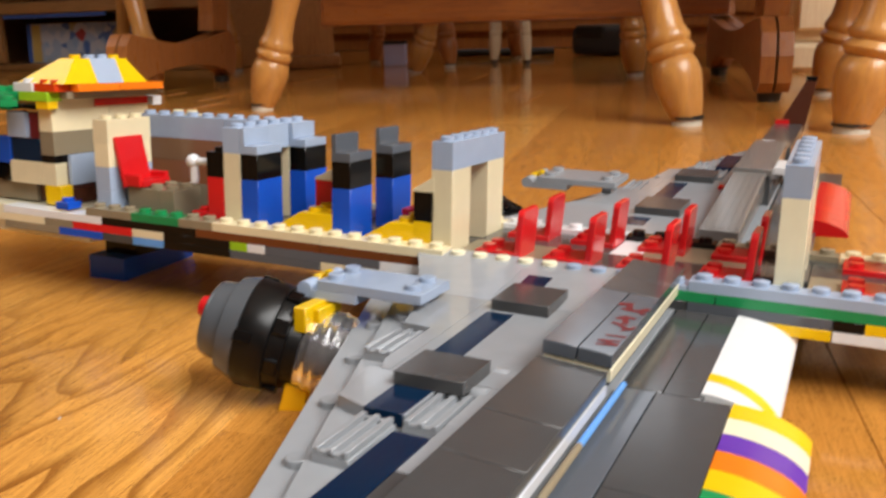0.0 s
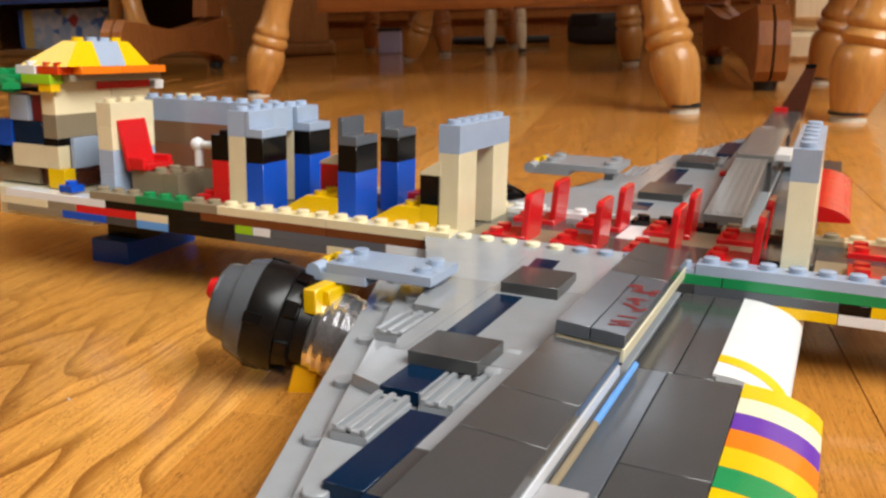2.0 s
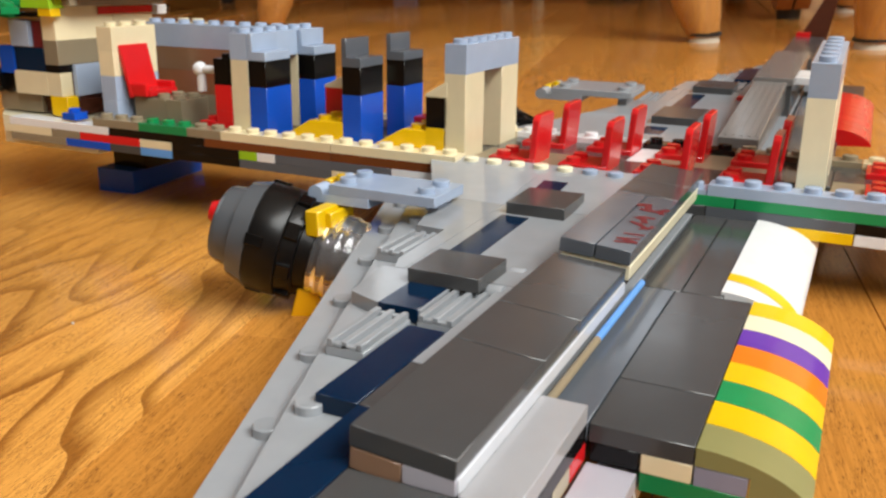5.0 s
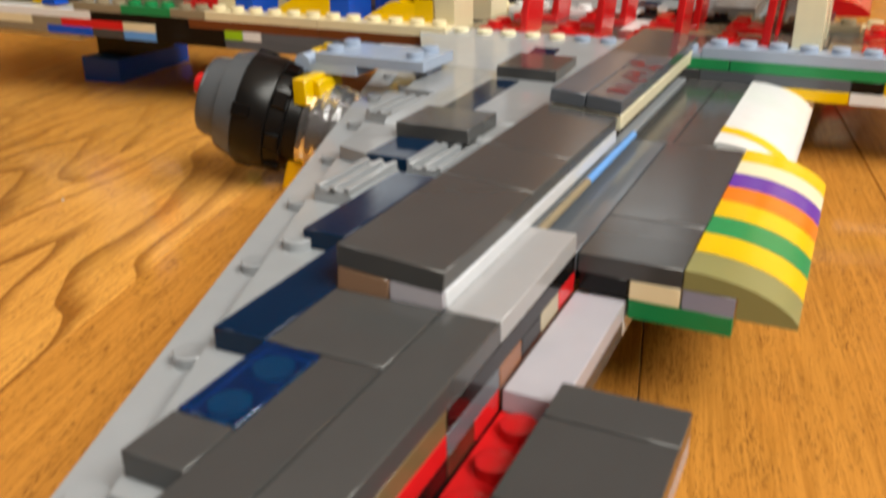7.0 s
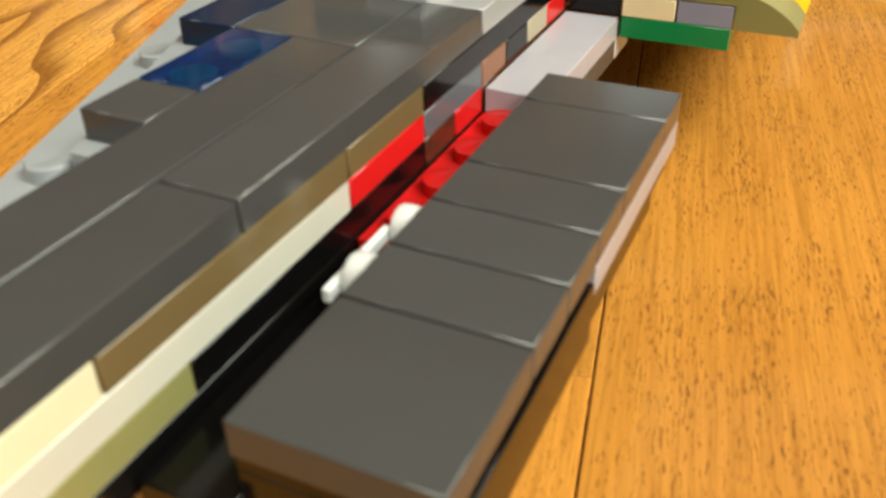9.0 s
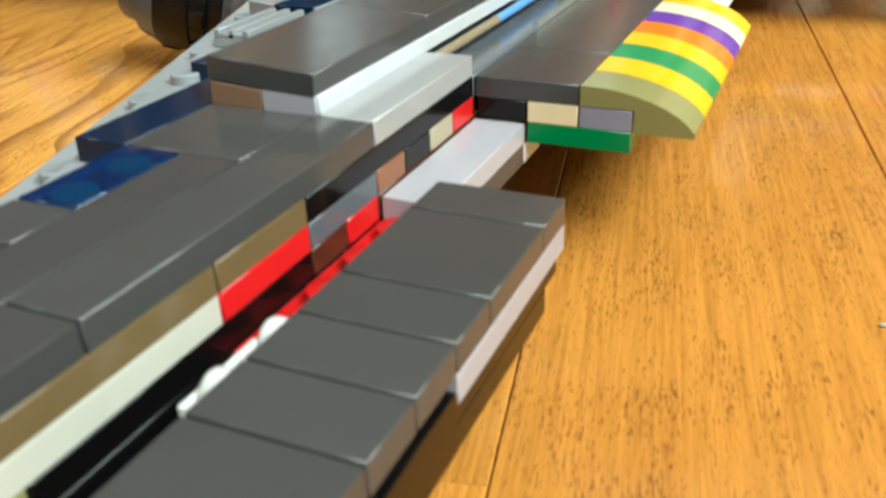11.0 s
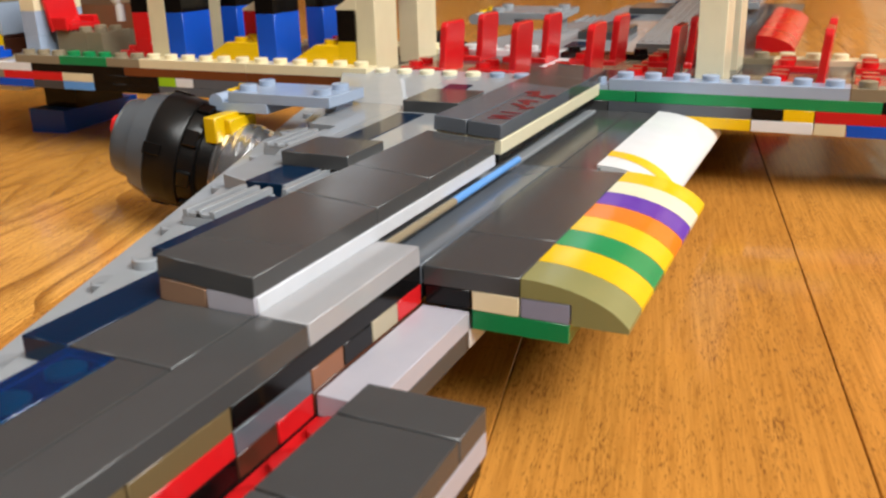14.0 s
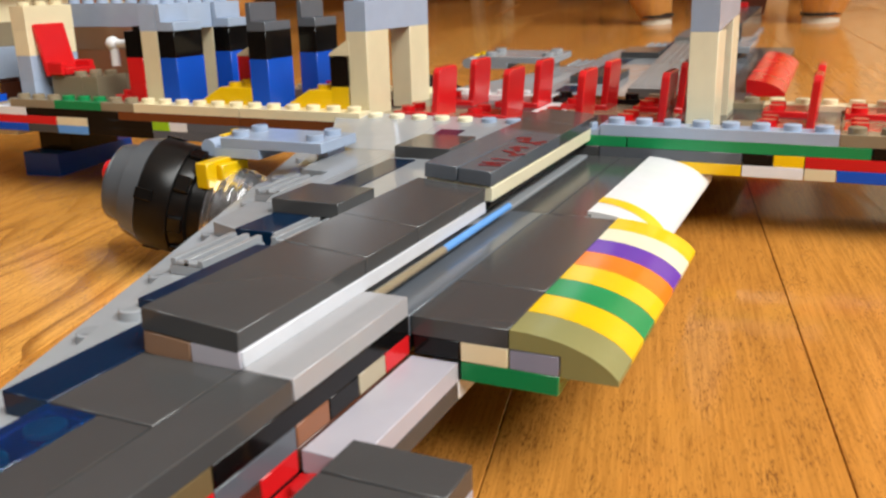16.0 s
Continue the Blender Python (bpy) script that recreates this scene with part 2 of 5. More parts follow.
    L(scaled((620, 5200, 1)), pores.inputs["Vector"])
    clump = node(nt, "ShaderNodeTexNoise", Scale=1.0, Detail=3.0, Roughness=0.6)
    L(scaled((60, 180, 1)), clump.inputs["Vector"])
    streak = node(nt, "ShaderNodeTexNoise", Scale=1.0, Detail=4.0, Roughness=0.7)
    L(scaled((45, 1300, 1)), streak.inputs["Vector"])
    pore = node(nt, "ShaderNodeMapRange", **{"From Min": 0.785, "From Max": 0.835, "To Min": 0.0, "To Max": 1.0})
    L(math_of("ADD", pores.outputs["Fac"], math_of("MULTIPLY", clump.outputs["Fac"], 0.36)), pore.inputs["Value"])
    cloud = node(nt, "ShaderNodeTexNoise", Scale=1.0, Detail=2.0)
    L(scaled((5, 14, 1)), cloud.inputs["Vector"])

    def blend(a, b, fac):
        q = node(nt, "ShaderNodeMix")
        q.data_type = "RGBA"
        for key, x in (("A", a), ("B", b)):
            if isinstance(x, tuple):
                q.inputs[key].default_value = (*x, 1)
            else:
                L(x, q.inputs[key])
        L(fac, q.inputs["Factor"])
        return q.outputs["Result"]

    odd = math_of("FRACT", math_of("MULTIPLY", src, 7.31), 0)
    figured = node(nt, "ShaderNodeMapRange", **{"To Min": low, "To Max": high})
    L(odd, figured.inputs["Value"])
    strength = figured.outputs[0]
    if arched:
        # the bold figure dies away towards the far end of these boards
        place = node(nt, "ShaderNodeSeparateXYZ")
        L(node(nt, "ShaderNodeNewGeometry").outputs["Position"], place.inputs[0])
        fade = node(nt, "ShaderNodeMapRange", **{"From Min": 0.2, "From Max": 0.04, "To Min": 0.08, "To Max": 1.0})
        L(place.outputs["Y"], fade.inputs["Value"])
        strength = math_of("MULTIPLY", strength, fade.outputs[0])
    base = blend(pale, deep, cloud.outputs["Fac"])
    grain = blend(base, (0.22, 0.077, 0.013) if arched else (0.31, 0.11, 0.018), math_of("MULTIPLY", ringed.outputs[0], strength))
    line = node(nt, "ShaderNodeMapRange", **{"From Min": 0.40, "From Max": 0.68, "To Min": 0.0, "To Max": 0.7})
    L(streak.outputs["Fac"], line.inputs["Value"])
    lined = blend(grain, (0.36, 0.135, 0.022), line.outputs[0])
    col = blend(lined, (0.15, 0.055, 0.014), math_of("MULTIPLY", pore.outputs[0], 0.75))
    tone = node(nt, "ShaderNodeMapRange", **{"To Min": 0.84, "To Max": 1.1})
    L(src, tone.inputs["Value"])
    hs = node(nt, "ShaderNodeHueSaturation")
    L(tone.outputs[0], hs.inputs["Value"])
    L(col, hs.inputs["Color"])
    L(hs.outputs[0], bsdf.inputs["Base Color"])
    wear = node(nt, "ShaderNodeTexNoise", Scale=9.0, Detail=5.0)
    L(tc.outputs["Object"], wear.inputs["Vector"])
    rr = node(nt, "ShaderNodeMapRange", **{"From Min": 0.3, "From Max": 0.7, "To Min": 0.04 if per_island else 0.07, "To Max": 0.09 if per_island else 0.17})
    L(wear.outputs["Fac"], rr.inputs["Value"])
    L(rr.outputs[0], bsdf.inputs["Roughness"])
    bump = node(nt, "ShaderNodeBump", Strength=0.05 if per_island else 0.2, Distance=0.0004)
    L(math_of("SUBTRACT", 1.0, math_of("ADD", math_of("MULTIPLY", ringed.outputs[0], 0.3), pore.outputs[0])), bump.inputs["Height"])
    L(bump.outputs[0], bsdf.inputs["Normal"])
    return m


OAK_FLOOR = oak_floor("varnished oak boards")
OAK_BOLD = oak_floor("boldly figured oak boards", low=0.92, high=1.0, size=(11, 34, 1), edge=(-0.35, 0.75, 2.0), arched=True, pale=(0.79, 0.395, 0.095), deep=(0.62, 0.268, 0.05))
OAK_FAR = oak_floor("varnished oak boards further off", True, 0.03, 0.14)
HONEY = wood("honey oak", (0.38, 0.155, 0.036), (0.58, 0.28, 0.075), 1.5, 0.25, "Z")
PALE_OAK = wood("pale oak", (0.78, 0.60, 0.36), (0.92, 0.78, 0.54), 1.5, 0.4, "Z")
TAN_OAK = wood("tan oak", (0.44, 0.23, 0.085), (0.64, 0.37, 0.15), 1.5, 0.35, "Z")
BROWN_OAK = wood("brown oak", (0.25, 0.12, 0.04), (0.42, 0.22, 0.08), 1.4, 0.35)
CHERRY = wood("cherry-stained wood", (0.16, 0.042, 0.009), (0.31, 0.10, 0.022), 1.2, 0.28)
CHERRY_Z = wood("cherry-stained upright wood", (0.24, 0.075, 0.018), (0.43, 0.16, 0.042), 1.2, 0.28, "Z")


DARKWOOD = wood("dark walnut-stained wood", (0.09, 0.04, 0.018), (0.17, 0.078, 0.036), 1.2, 0.35)


def paint(name, color, rough=0.6, grain=60.0):
    m, nt, bsdf = mat(name)
    L = nt.links.new
    tc = node(nt, "ShaderNodeTexCoord")
    a = node(nt, "ShaderNodeTexNoise", Scale=3.0, Detail=4.0)
    L(tc.outputs["Object"], a.inputs["Vector"])
    r = node(nt, "ShaderNodeMapRange", **{"To Min": 0.92, "To Max": 1.06})
    L(a.outputs["Fac"], r.inputs["Value"])
    hs = node(nt, "ShaderNodeHueSaturation", Color=(*color, 1))
    L(r.outputs[0], hs.inputs["Value"])
    L(hs.outputs[0], bsdf.inputs["Base Color"])
    b = node(nt, "ShaderNodeTexNoise", Scale=grain, Detail=3.0)
    L(tc.outputs["Object"], b.inputs["Vector"])
    bump = node(nt, "ShaderNodeBump", Strength=0.1, Distance=0.002)
    L(b.outputs["Fac"], bump.inputs["Height"])
    L(bump.outputs[0], bsdf.inputs["Normal"])
    bsdf.inputs["Roughness"].default_value = rough
    return m


WALL = paint("warm white wall paint", (0.74, 0.72, 0.68))
CEIL = paint("pale ceiling paint", (0.7, 0.69, 0.67))
# made-up dark finish: unseen walls that keep reflections on the toy dark
DARK_WALL = paint("dark brown paint for unseen walls", (0.10, 0.065, 0.04))
FELT = paint("white felt", (0.52, 0.47, 0.38), 0.9, 400)
SHADE = paint("dark matt cloth", (0.03, 0.028, 0.03), 0.8)
PAPER = paint("pale lilac card", (0.56, 0.63, 1.0), 0.7)
METAL_DK = paint("black painted metal", (0.015, 0.015, 0.016), 0.4)
CHAIR_CREAM = paint("cream painted wood", (0.62, 0.50, 0.33), 0.45)
BOOK_B = paint("blue book cover", (0.05, 0.12, 0.42), 0.4)
BOOK_Y = paint("yellow book cover", (0.60, 0.42, 0.12), 0.4)


def picture(name):
    """Printed picture-book cover: irregular patches of blue, white, red and yellow ink."""
    m, nt, bsdf = mat(name)
    L = nt.links.new
    tc = node(nt, "ShaderNodeTexCoord")
    cells = node(nt, "ShaderNodeTexVoronoi", Scale=38.0, Randomness=1.0)
    L(tc.outputs["Object"], cells.inputs["Vector"])
    ramp = node(nt, "ShaderNodeValToRGB")
    ramp.color_ramp.interpolation = "CONSTANT"
    stops = ((0.0, (0.38, 0.46, 0.60)), (0.42, (0.55, 0.56, 0.62)), (0.66, (0.08, 0.16, 0.42)), (0.78, (0.40, 0.05, 0.05)), (0.84, (0.42, 0.34, 0.18)), (0.9, (0.30, 0.42, 0.60)))
    while len(ramp.color_ramp.elements) < len(stops):
        ramp.color_ramp.elements.new(0.5)
    for e, (p, c) in zip(ramp.color_ramp.elements, stops):
        e.position, e.color = p, (*c, 1)
    sep = node(nt, "ShaderNodeSeparateColor")
    L(cells.outputs["Color"], sep.inputs[0])
    L(sep.outputs[0], ramp.inputs[0])
    L(ramp.outputs[0], bsdf.inputs["Base Color"])
    bsdf.inputs["Roughness"].default_value = 0.35
    return m


COVER_A = picture("picture cover")
FRAME_W = paint("white window paint", (0.75, 0.74, 0.7), 0.4)


# ---- builders ----
def mesh_from(bm, name, material, smooth=False):
    me = bpy.data.meshes.new(name)
    bmesh.ops.recalc_face_normals(bm, faces=bm.faces)
    bm.to_mesh(me)
    bm.free()
    me.materials.append(material)
    if smooth:
        for p in me.polygons:
            p.use_smooth = True
        me.set_sharp_from_angle(angle=radians(40))
    return me


def part(name, bm, material, parent, label="", smooth=False, kind=""):
    ob = new(name, mesh_from(bm, name, material, smooth))
    ob.parent = parent
    if label or kind:
        tagged(ob, label=label, kind=kind)
    return ob


def add_box(bm, lo, hi, bevel=0.0, segs=1):
    c = [(a + b) / 2 for a, b in zip(lo, hi)]
    s = [max(b - a, 1e-6) for a, b in zip(lo, hi)]
    made = bmesh.ops.create_cube(bm, size=1.0, matrix=Matrix.LocRotScale(c, None, s))
    if bevel > 0:
        edges = {e for v in made["verts"] for e in v.link_edges}
        bmesh.ops.bevel(bm, geom=list(edges), offset=bevel, segments=segs, affect="EDGES", profile=0.6)
    return bm


def add_cyl(bm, base, r0, r1, h, sides=16, axis="Z"):
    turn = {"Z": Matrix(), "X": pose(0, 0, 0, 0, 90, 0), "Y": pose(0, 0, 0, -90, 0, 0)}[axis]
    bmesh.ops.create_cone(bm, cap_ends=True, segments=sides, radius1=r0, radius2=r1, depth=h,
                          matrix=Matrix.Translation(base) @ turn @ Matrix.Translation((0, 0, h / 2)))
    return bm


def add_prism(bm, outline, axis, a, b):
    """An outline extruded along one axis from a to b. axis 1: outline in (u, z); axis 2: in (u, v); axis 0: in (v, z)."""
    def at(p, q):
        return {0: (q, p[0], p[1]), 1: (p[0], q, p[1]), 2: (p[0], p[1], q)}[axis]
    lo = [bm.verts.new(at(p, a)) for p in outline]
    hi = [bm.verts.new(at(p, b)) for p in outline]
    n = len(outline)
    bm.faces.new(lo)
    bm.faces.new(hi[::-1])
    for i in range(n):
        bm.faces.new((lo[i], hi[i], hi[(i + 1) % n], lo[(i + 1) % n]))
    return bm


def add_lathe(bm, profile, sides=24, m=Matrix()):
    """A turned shape from (radius, height) pairs."""
    rings = []
    for r, h in profile:
        rings.append([bm.verts.new(m @ Vector((r * math.cos(2 * math.pi * k / sides), r * math.sin(2 * math.pi * k / sides), h))) for k in range(sides)])
    for a, b in zip(rings, rings[1:]):
        for k in range(sides):
            bm.faces.new((a[k], a[(k + 1) % sides], b[(k + 1) % sides], b[k]))
    bm.faces.new(rings[0][::-1])
    bm.faces.new(rings[-1])
    return bm


def thing(name, label, category, m=Matrix(), group="", kind=""):
    ob = new(name)
    ob.empty_display_size = 0.02
    ob.matrix_world = m
    return tagged(ob, label=label, category=category, group=group, kind=kind)


# ---- toy bricks: sizes in studs and plates, shared meshes ----
SHARED = {}
GAP = 0.018


def brick_mesh(du, dv, h, studs, material):
    key = (round(du, 3), round(dv, 3), round(h, 3), studs, material.name)
    if key in SHARED:
        return SHARED[key]
    bm = bmesh.new()
    s = STUD
    if not studs:
        add_box(bm, (GAP * s, GAP * s, 0), ((du - GAP) * s, (dv - GAP) * s, h * PL * s), 0.016 * s)
    else:
        # one closed skin: the top face carries a ring of edges for each stud, raised and chamfered
        nu, nv, e, top = max(1, round(du)), max(1, round(dv)), 0.012, h * PL
        u0, u1, v0, v1 = GAP + e, du - GAP - e, GAP + e, dv - GAP - e
        grid = [[bm.verts.new(((u0 + (u1 - u0) * i / nu) * s, (v0 + (v1 - v0) * j / nv) * s, top * s)) for j in range(nv + 1)] for i in range(nu + 1)]
        for i in range(nu):
            for j in range(nv):
                cu, cv = (i + 0.5) * du / nu, (j + 0.5) * dv / nv
                rings = []
                for r, z in ((0.3, top), (0.3, top + 0.185), (0.265, top + 0.21)):
                    rings.append([bm.verts.new(((cu + r * math.cos(k * math.pi / 8)) * s, (cv + r * math.sin(k * math.pi / 8)) * s, z * s)) for k in range(16)])
                c = [grid[i + 1][j], grid[i + 1][j + 1], grid[i][j + 1], grid[i][j]]
                for q in range(4):
                    ks = [(4 * q - 2 + k) % 16 for k in range(5)]
                    bm.faces.new([c[q], c[(q + 1) % 4]] + [rings[0][k] for k in reversed(ks)])
                for a, b in zip(rings, rings[1:]):
                    for k in range(16):
                        bm.faces.new((a[k], a[(k + 1) % 16], b[(k + 1) % 16], b[k]))
                bm.faces.new(rings[2])
        rim = [bm.verts.new((x * s, y * s, (top - e) * s)) for x, y in ((GAP, GAP), (du - GAP, GAP), (du - GAP, dv - GAP), (GAP, dv - GAP))]
        low = [bm.verts.new((v.co.x, v.co.y, 0)) for v in rim]
        sides = [[grid[i][0] for i in range(nu + 1)], [grid[nu][j] for j in range(nv + 1)], [grid[i][nv] for i in range(nu, -1, -1)], [grid[0][j] for j in range(nv, -1, -1)]]
        for q in range(4):
            bm.faces.new([rim[q], rim[(q + 1) % 4]] + sides[q][::-1])
            bm.faces.new((low[q], low[(q + 1) % 4], rim[(q + 1) % 4], rim[q]))
        bm.faces.new(low[::-1])
    SHARED[key] = mesh_from(bm, "piece", material, True)
    return SHARED[key]


def brick(parent, u, v, ztop, du, dv, h, material, studs=False, name="", turn=None):
    """A piece whose near-left corner is (u, v) and whose top is ztop plates above the zero level; h plates high."""
    if not name:
        name = "brick" if h > 1.5 else ("plate" if studs else "tile")
    ob = new(name, brick_mesh(du, dv, h, studs, material))
    ob.parent = parent
    ob.location = (u * STUD, v * STUD, (ztop - h) * PL * STUD)
    if turn:
        ob.rotation_euler = [radians(a) for a in turn]
    return ob


def shape(parent, name, outline, axis, a, b, material, label="", smooth=False, bevel=0.0):
    """A piece of any outline, in studs."""
    bm = bmesh.new()
    add_prism(bm, [(p * STUD, q * STUD) for p, q in outline], axis, a * STUD, b * STUD)
    if bevel:
        bmesh.ops.bevel(bm, geom=list(bm.edges), offset=bevel * STUD, segments=1, affect="EDGES")
    return part(name, bm, material, parent, label, smooth)


def arc(u0, z0, u1, z1, n=8):
    """A curve that leaves (u0, z0) level and falls to (u1, z1)."""
    return [(u0 + (u1 - u0) * math.sin(k / n * math.pi / 2 * 0.78) / math.sin(math.pi / 2 * 0.78),
             z1 + (z0 - z1) * (math.cos(k / n * math.pi / 2 * 0.78) - math.cos(math.pi / 2 * 0.78)) / (1 - math.cos(math.pi / 2 * 0.78))) for k in range(n + 1)]


# ---- the room ----
ROOM = dict(x0=-2.5, x1=1.7, y0=-2.1, y1=3.4, h=2.5)


def wall_box(name, lo, hi, material):
    bm = bmesh.new()
    add_box(bm, lo, hi)
    ob = new(name, mesh_from(bm, name, material))
    return tagged(ob, label="plain painted room wall with a smooth finish", category="wall", kind="structure")


x0, x1, y0, y1, hh = (ROOM[k] for k in ("x0", "x1", "y0", "y1", "h"))
# unseen wall behind the camera, dark to cut haze on the bricks
wall_box("wall_south", (x0, y0 - 0.12, -0.02), (x1, y0, hh), DARK_WALL)


def wall_with_window(name, a, b, lo, hi, sill, head, at, axis, material, label):
    """A wall between a and b along one axis with one window opening from lo to hi."""
    bm = bmesh.new()
    for p, q, s, t in ((a, lo, -0.02, hh), (hi, b, -0.02, hh), (lo, hi, -0.02, sill), (lo, hi, head, hh)):
        if axis == "x":
            add_box(bm, (p, at[0], s), (q, at[1], t))
        else:
            add_box(bm, (at[0], p, s), (at[1], q, t))
    ob = new(name, mesh_from(bm, name, material))
    tagged(ob, label=label, category="wall", kind="structure")


wall_with_window("wall_west", y0 - 0.12, y1 + 0.12, -1.05, 0.85, 1.15, 2.35, (x0 - 0.12, x0), "y", DARK_WALL, "unseen dark brown wall with an added window opening")
wall_with_window("wall_east", y0 - 0.12, y1 + 0.12, -1.45, 0.75, 1.2, 2.4, (x1, x1 + 0.12), "y", WALL, "plain warm white wall with a window opening")
# the opening here is made up to hold the added north light
wall_with_window("wall_north", x0, x1, -1.95, 0.25, 0.93, 2.27, (y1, y1 + 0.12), "x", WALL, "plain warm white wall with an added, unseen wide window opening")


def window_frame(name, lo, hi, sill, head, at, axis):
    root = thing(name, "unseen white painted window frame with two sashes", "window", kind="structure")
    for k, (p, q, s, t) in enumerate(((lo, hi, sill, sill + 0.05), (lo, hi, head - 0.05, head), (lo, lo + 0.05, sill + 0.05, head - 0.05),
                                      (hi - 0.05, hi, sill + 0.05, head - 0.05), ((lo + hi) / 2 - 0.03, (lo + hi) / 2 + 0.03, sill + 0.05, head - 0.05))):
        bm = bmesh.new()
        if axis == "x":
            add_box(bm, (p, at - 0.03, s), (q, at + 0.03, t), 0.004)
        else:
            add_box(bm, (at - 0.03, p, s), (at + 0.03, q, t), 0.004)
        part("window_frame" if k < 4 else "mullion", bm, FRAME_W, root)


window_frame("window_1", -1.45, 0.75, 1.2, 2.4, x1 + 0.06, "y")
window_frame("added_window_2", -1.05, 0.85, 1.15, 2.35, x0 - 0.06, "y")
window_frame("added_window_3", -1.95, 0.25, 0.93, 2.27, y1 + 0.06, "x")

bm = bmesh.new()
add_box(bm, (x0 - 0.12, y0 - 0.12, hh), (x1 + 0.12, y1 + 0.12, hh + 0.1))
tagged(new("ceiling", mesh_from(bm, "ceiling", CEIL)), label="flat white painted ceiling", category="ceiling", kind="structure")

bm = bmesh.new()
add_box(bm, (x0 - 0.12, y0 - 0.12, -0.06), (x1 + 0.12, y1 + 0.12, -0.004))
floor = tagged(new("floor", mesh_from(bm, "floor", SHADE)), label="honey-coloured varnished oak strip floor with dark seams", category="floor", kind="structure")

# Outdoor ground, seen by the sky light through the windows only.
bm = bmesh.new()
bmesh.ops.create_grid(bm, x_segments=1, y_segments=1, size=60, matrix=Matrix.Translation((0, 0, -0.5)))
tagged(new("ground", mesh_from(bm, "ground", paint("lawn", (0.07, 0.11, 0.04), 0.9))), label="green lawn outside the windows", category="ground", kind="structure")

# Strip boards: 56 mm wide, laid along one direction, ends staggered.
BOARD_DIR = Vector((-0.191, 0.981, 0))
BOARD_NRM = Vector((0.981, 0.191, 0))
BOARD_W, SEAM0 = 0.0568, 0.0395
BOARD_MESH = {}


def board_mesh(length, material):
    key = (round(length, 2), material.name)
    if key not in BOARD_MESH:
        bm = bmesh.new()
        add_box(bm, (0, 0.00012, -0.018), (length - 0.00005, BOARD_W - 0.00012, 0), 0.00016)
        BOARD_MESH[key] = mesh_from(bm, "board", material)
    return BOARD_MESH[key]


rng = random.Random(5)
board_spots = []
for k in range(-78, 66):
    s = SEAM0 + k * BOARD_W
    t = -4.2 + rng.uniform(0, 0.5)
    while t < 4.6:
        length = rng.choice((0.45, 0.6, 0.75, 0.9, 1.1))
        if k == -1 and t < -0.03 < t + length:
            length = -0.029 - t
        board_spots.append((s, t, length, OAK_BOLD if -5 <= k <= -3 and t < 0.3 else OAK_FLOOR))
        t += length
board_turn = Matrix((BOARD_DIR, -BOARD_NRM, Vector((0, 0, 1)))).transposed().to_4x4()


def make_boards():
    near = 0
    verts, faces = [], []
    for s, t, length, material in board_spots:
        p = BOARD_NRM * (s + BOARD_W) + BOARD_DIR * t
        # cut the board off under the walls
        q = p - BOARD_NRM * (BOARD_W / 2)
        lo, hi = 0.0, length
        for a, d, low, high in ((q.x, BOARD_DIR.x, x0 - 0.1, x1 + 0.1), (q.y, BOARD_DIR.y, y0 - 0.1, y1 + 0.1)):
            ends = sorted(((low - a) / d, (high - a) / d))
            lo, hi = max(lo, ends[0]), min(hi, ends[1])
        if hi - lo < 0.03:
            continue
        p, length = p + BOARD_DIR * lo, hi - lo
        mid = p + BOARD_DIR * (length / 2)
        m = Matrix.Translation(p) @ board_turn
        if (mid - Vector((-0.05, 0.35, 0))).length < 1.15 and near < 300:
            ob = new("board", board_mesh(length, material))
            ob.parent = floor
            ob.matrix_world = m
            near += 1
        else:
            base = len(verts)
            g = 0.0003
            verts += [tuple(m @ Vector(q)) for q in ((g, g, -0.001), (length - g, g, -0.001), (length - g, BOARD_W - g, -0.001), (g, BOARD_W - g, -0.001),
                                                     (g, g, -0.004), (length - g, g, -0.004), (length - g, BOARD_W - g, -0.004), (g, BOARD_W - g, -0.004))]
            faces += [tuple(base + i for i in f) for f in ((0, 3, 2, 1), (0, 1, 5, 4), (1, 2, 6, 5), (2, 3, 7, 6), (3, 0, 4, 7))]
    me = bpy.data.meshes.new("boards")
    me.from_pydata(verts, [], faces)
    me.materials.append(OAK_FAR)
    ob = new("boards", me)
    ob.parent = floor
    tagged(ob, label="varnished oak strip boards further off", kind="stuff")


# ---- the toy airplane ----
plane = thing("toy_airplane", "large plastic-brick toy airplane with open fuselage, standing on the floor", "toy airplane", PLANE)


def flat(outline, za, zb, material, name, parent, label="", bevel=0.0):
    return shape(parent, name, outline, 2, za, zb, material, label, bevel=bevel)


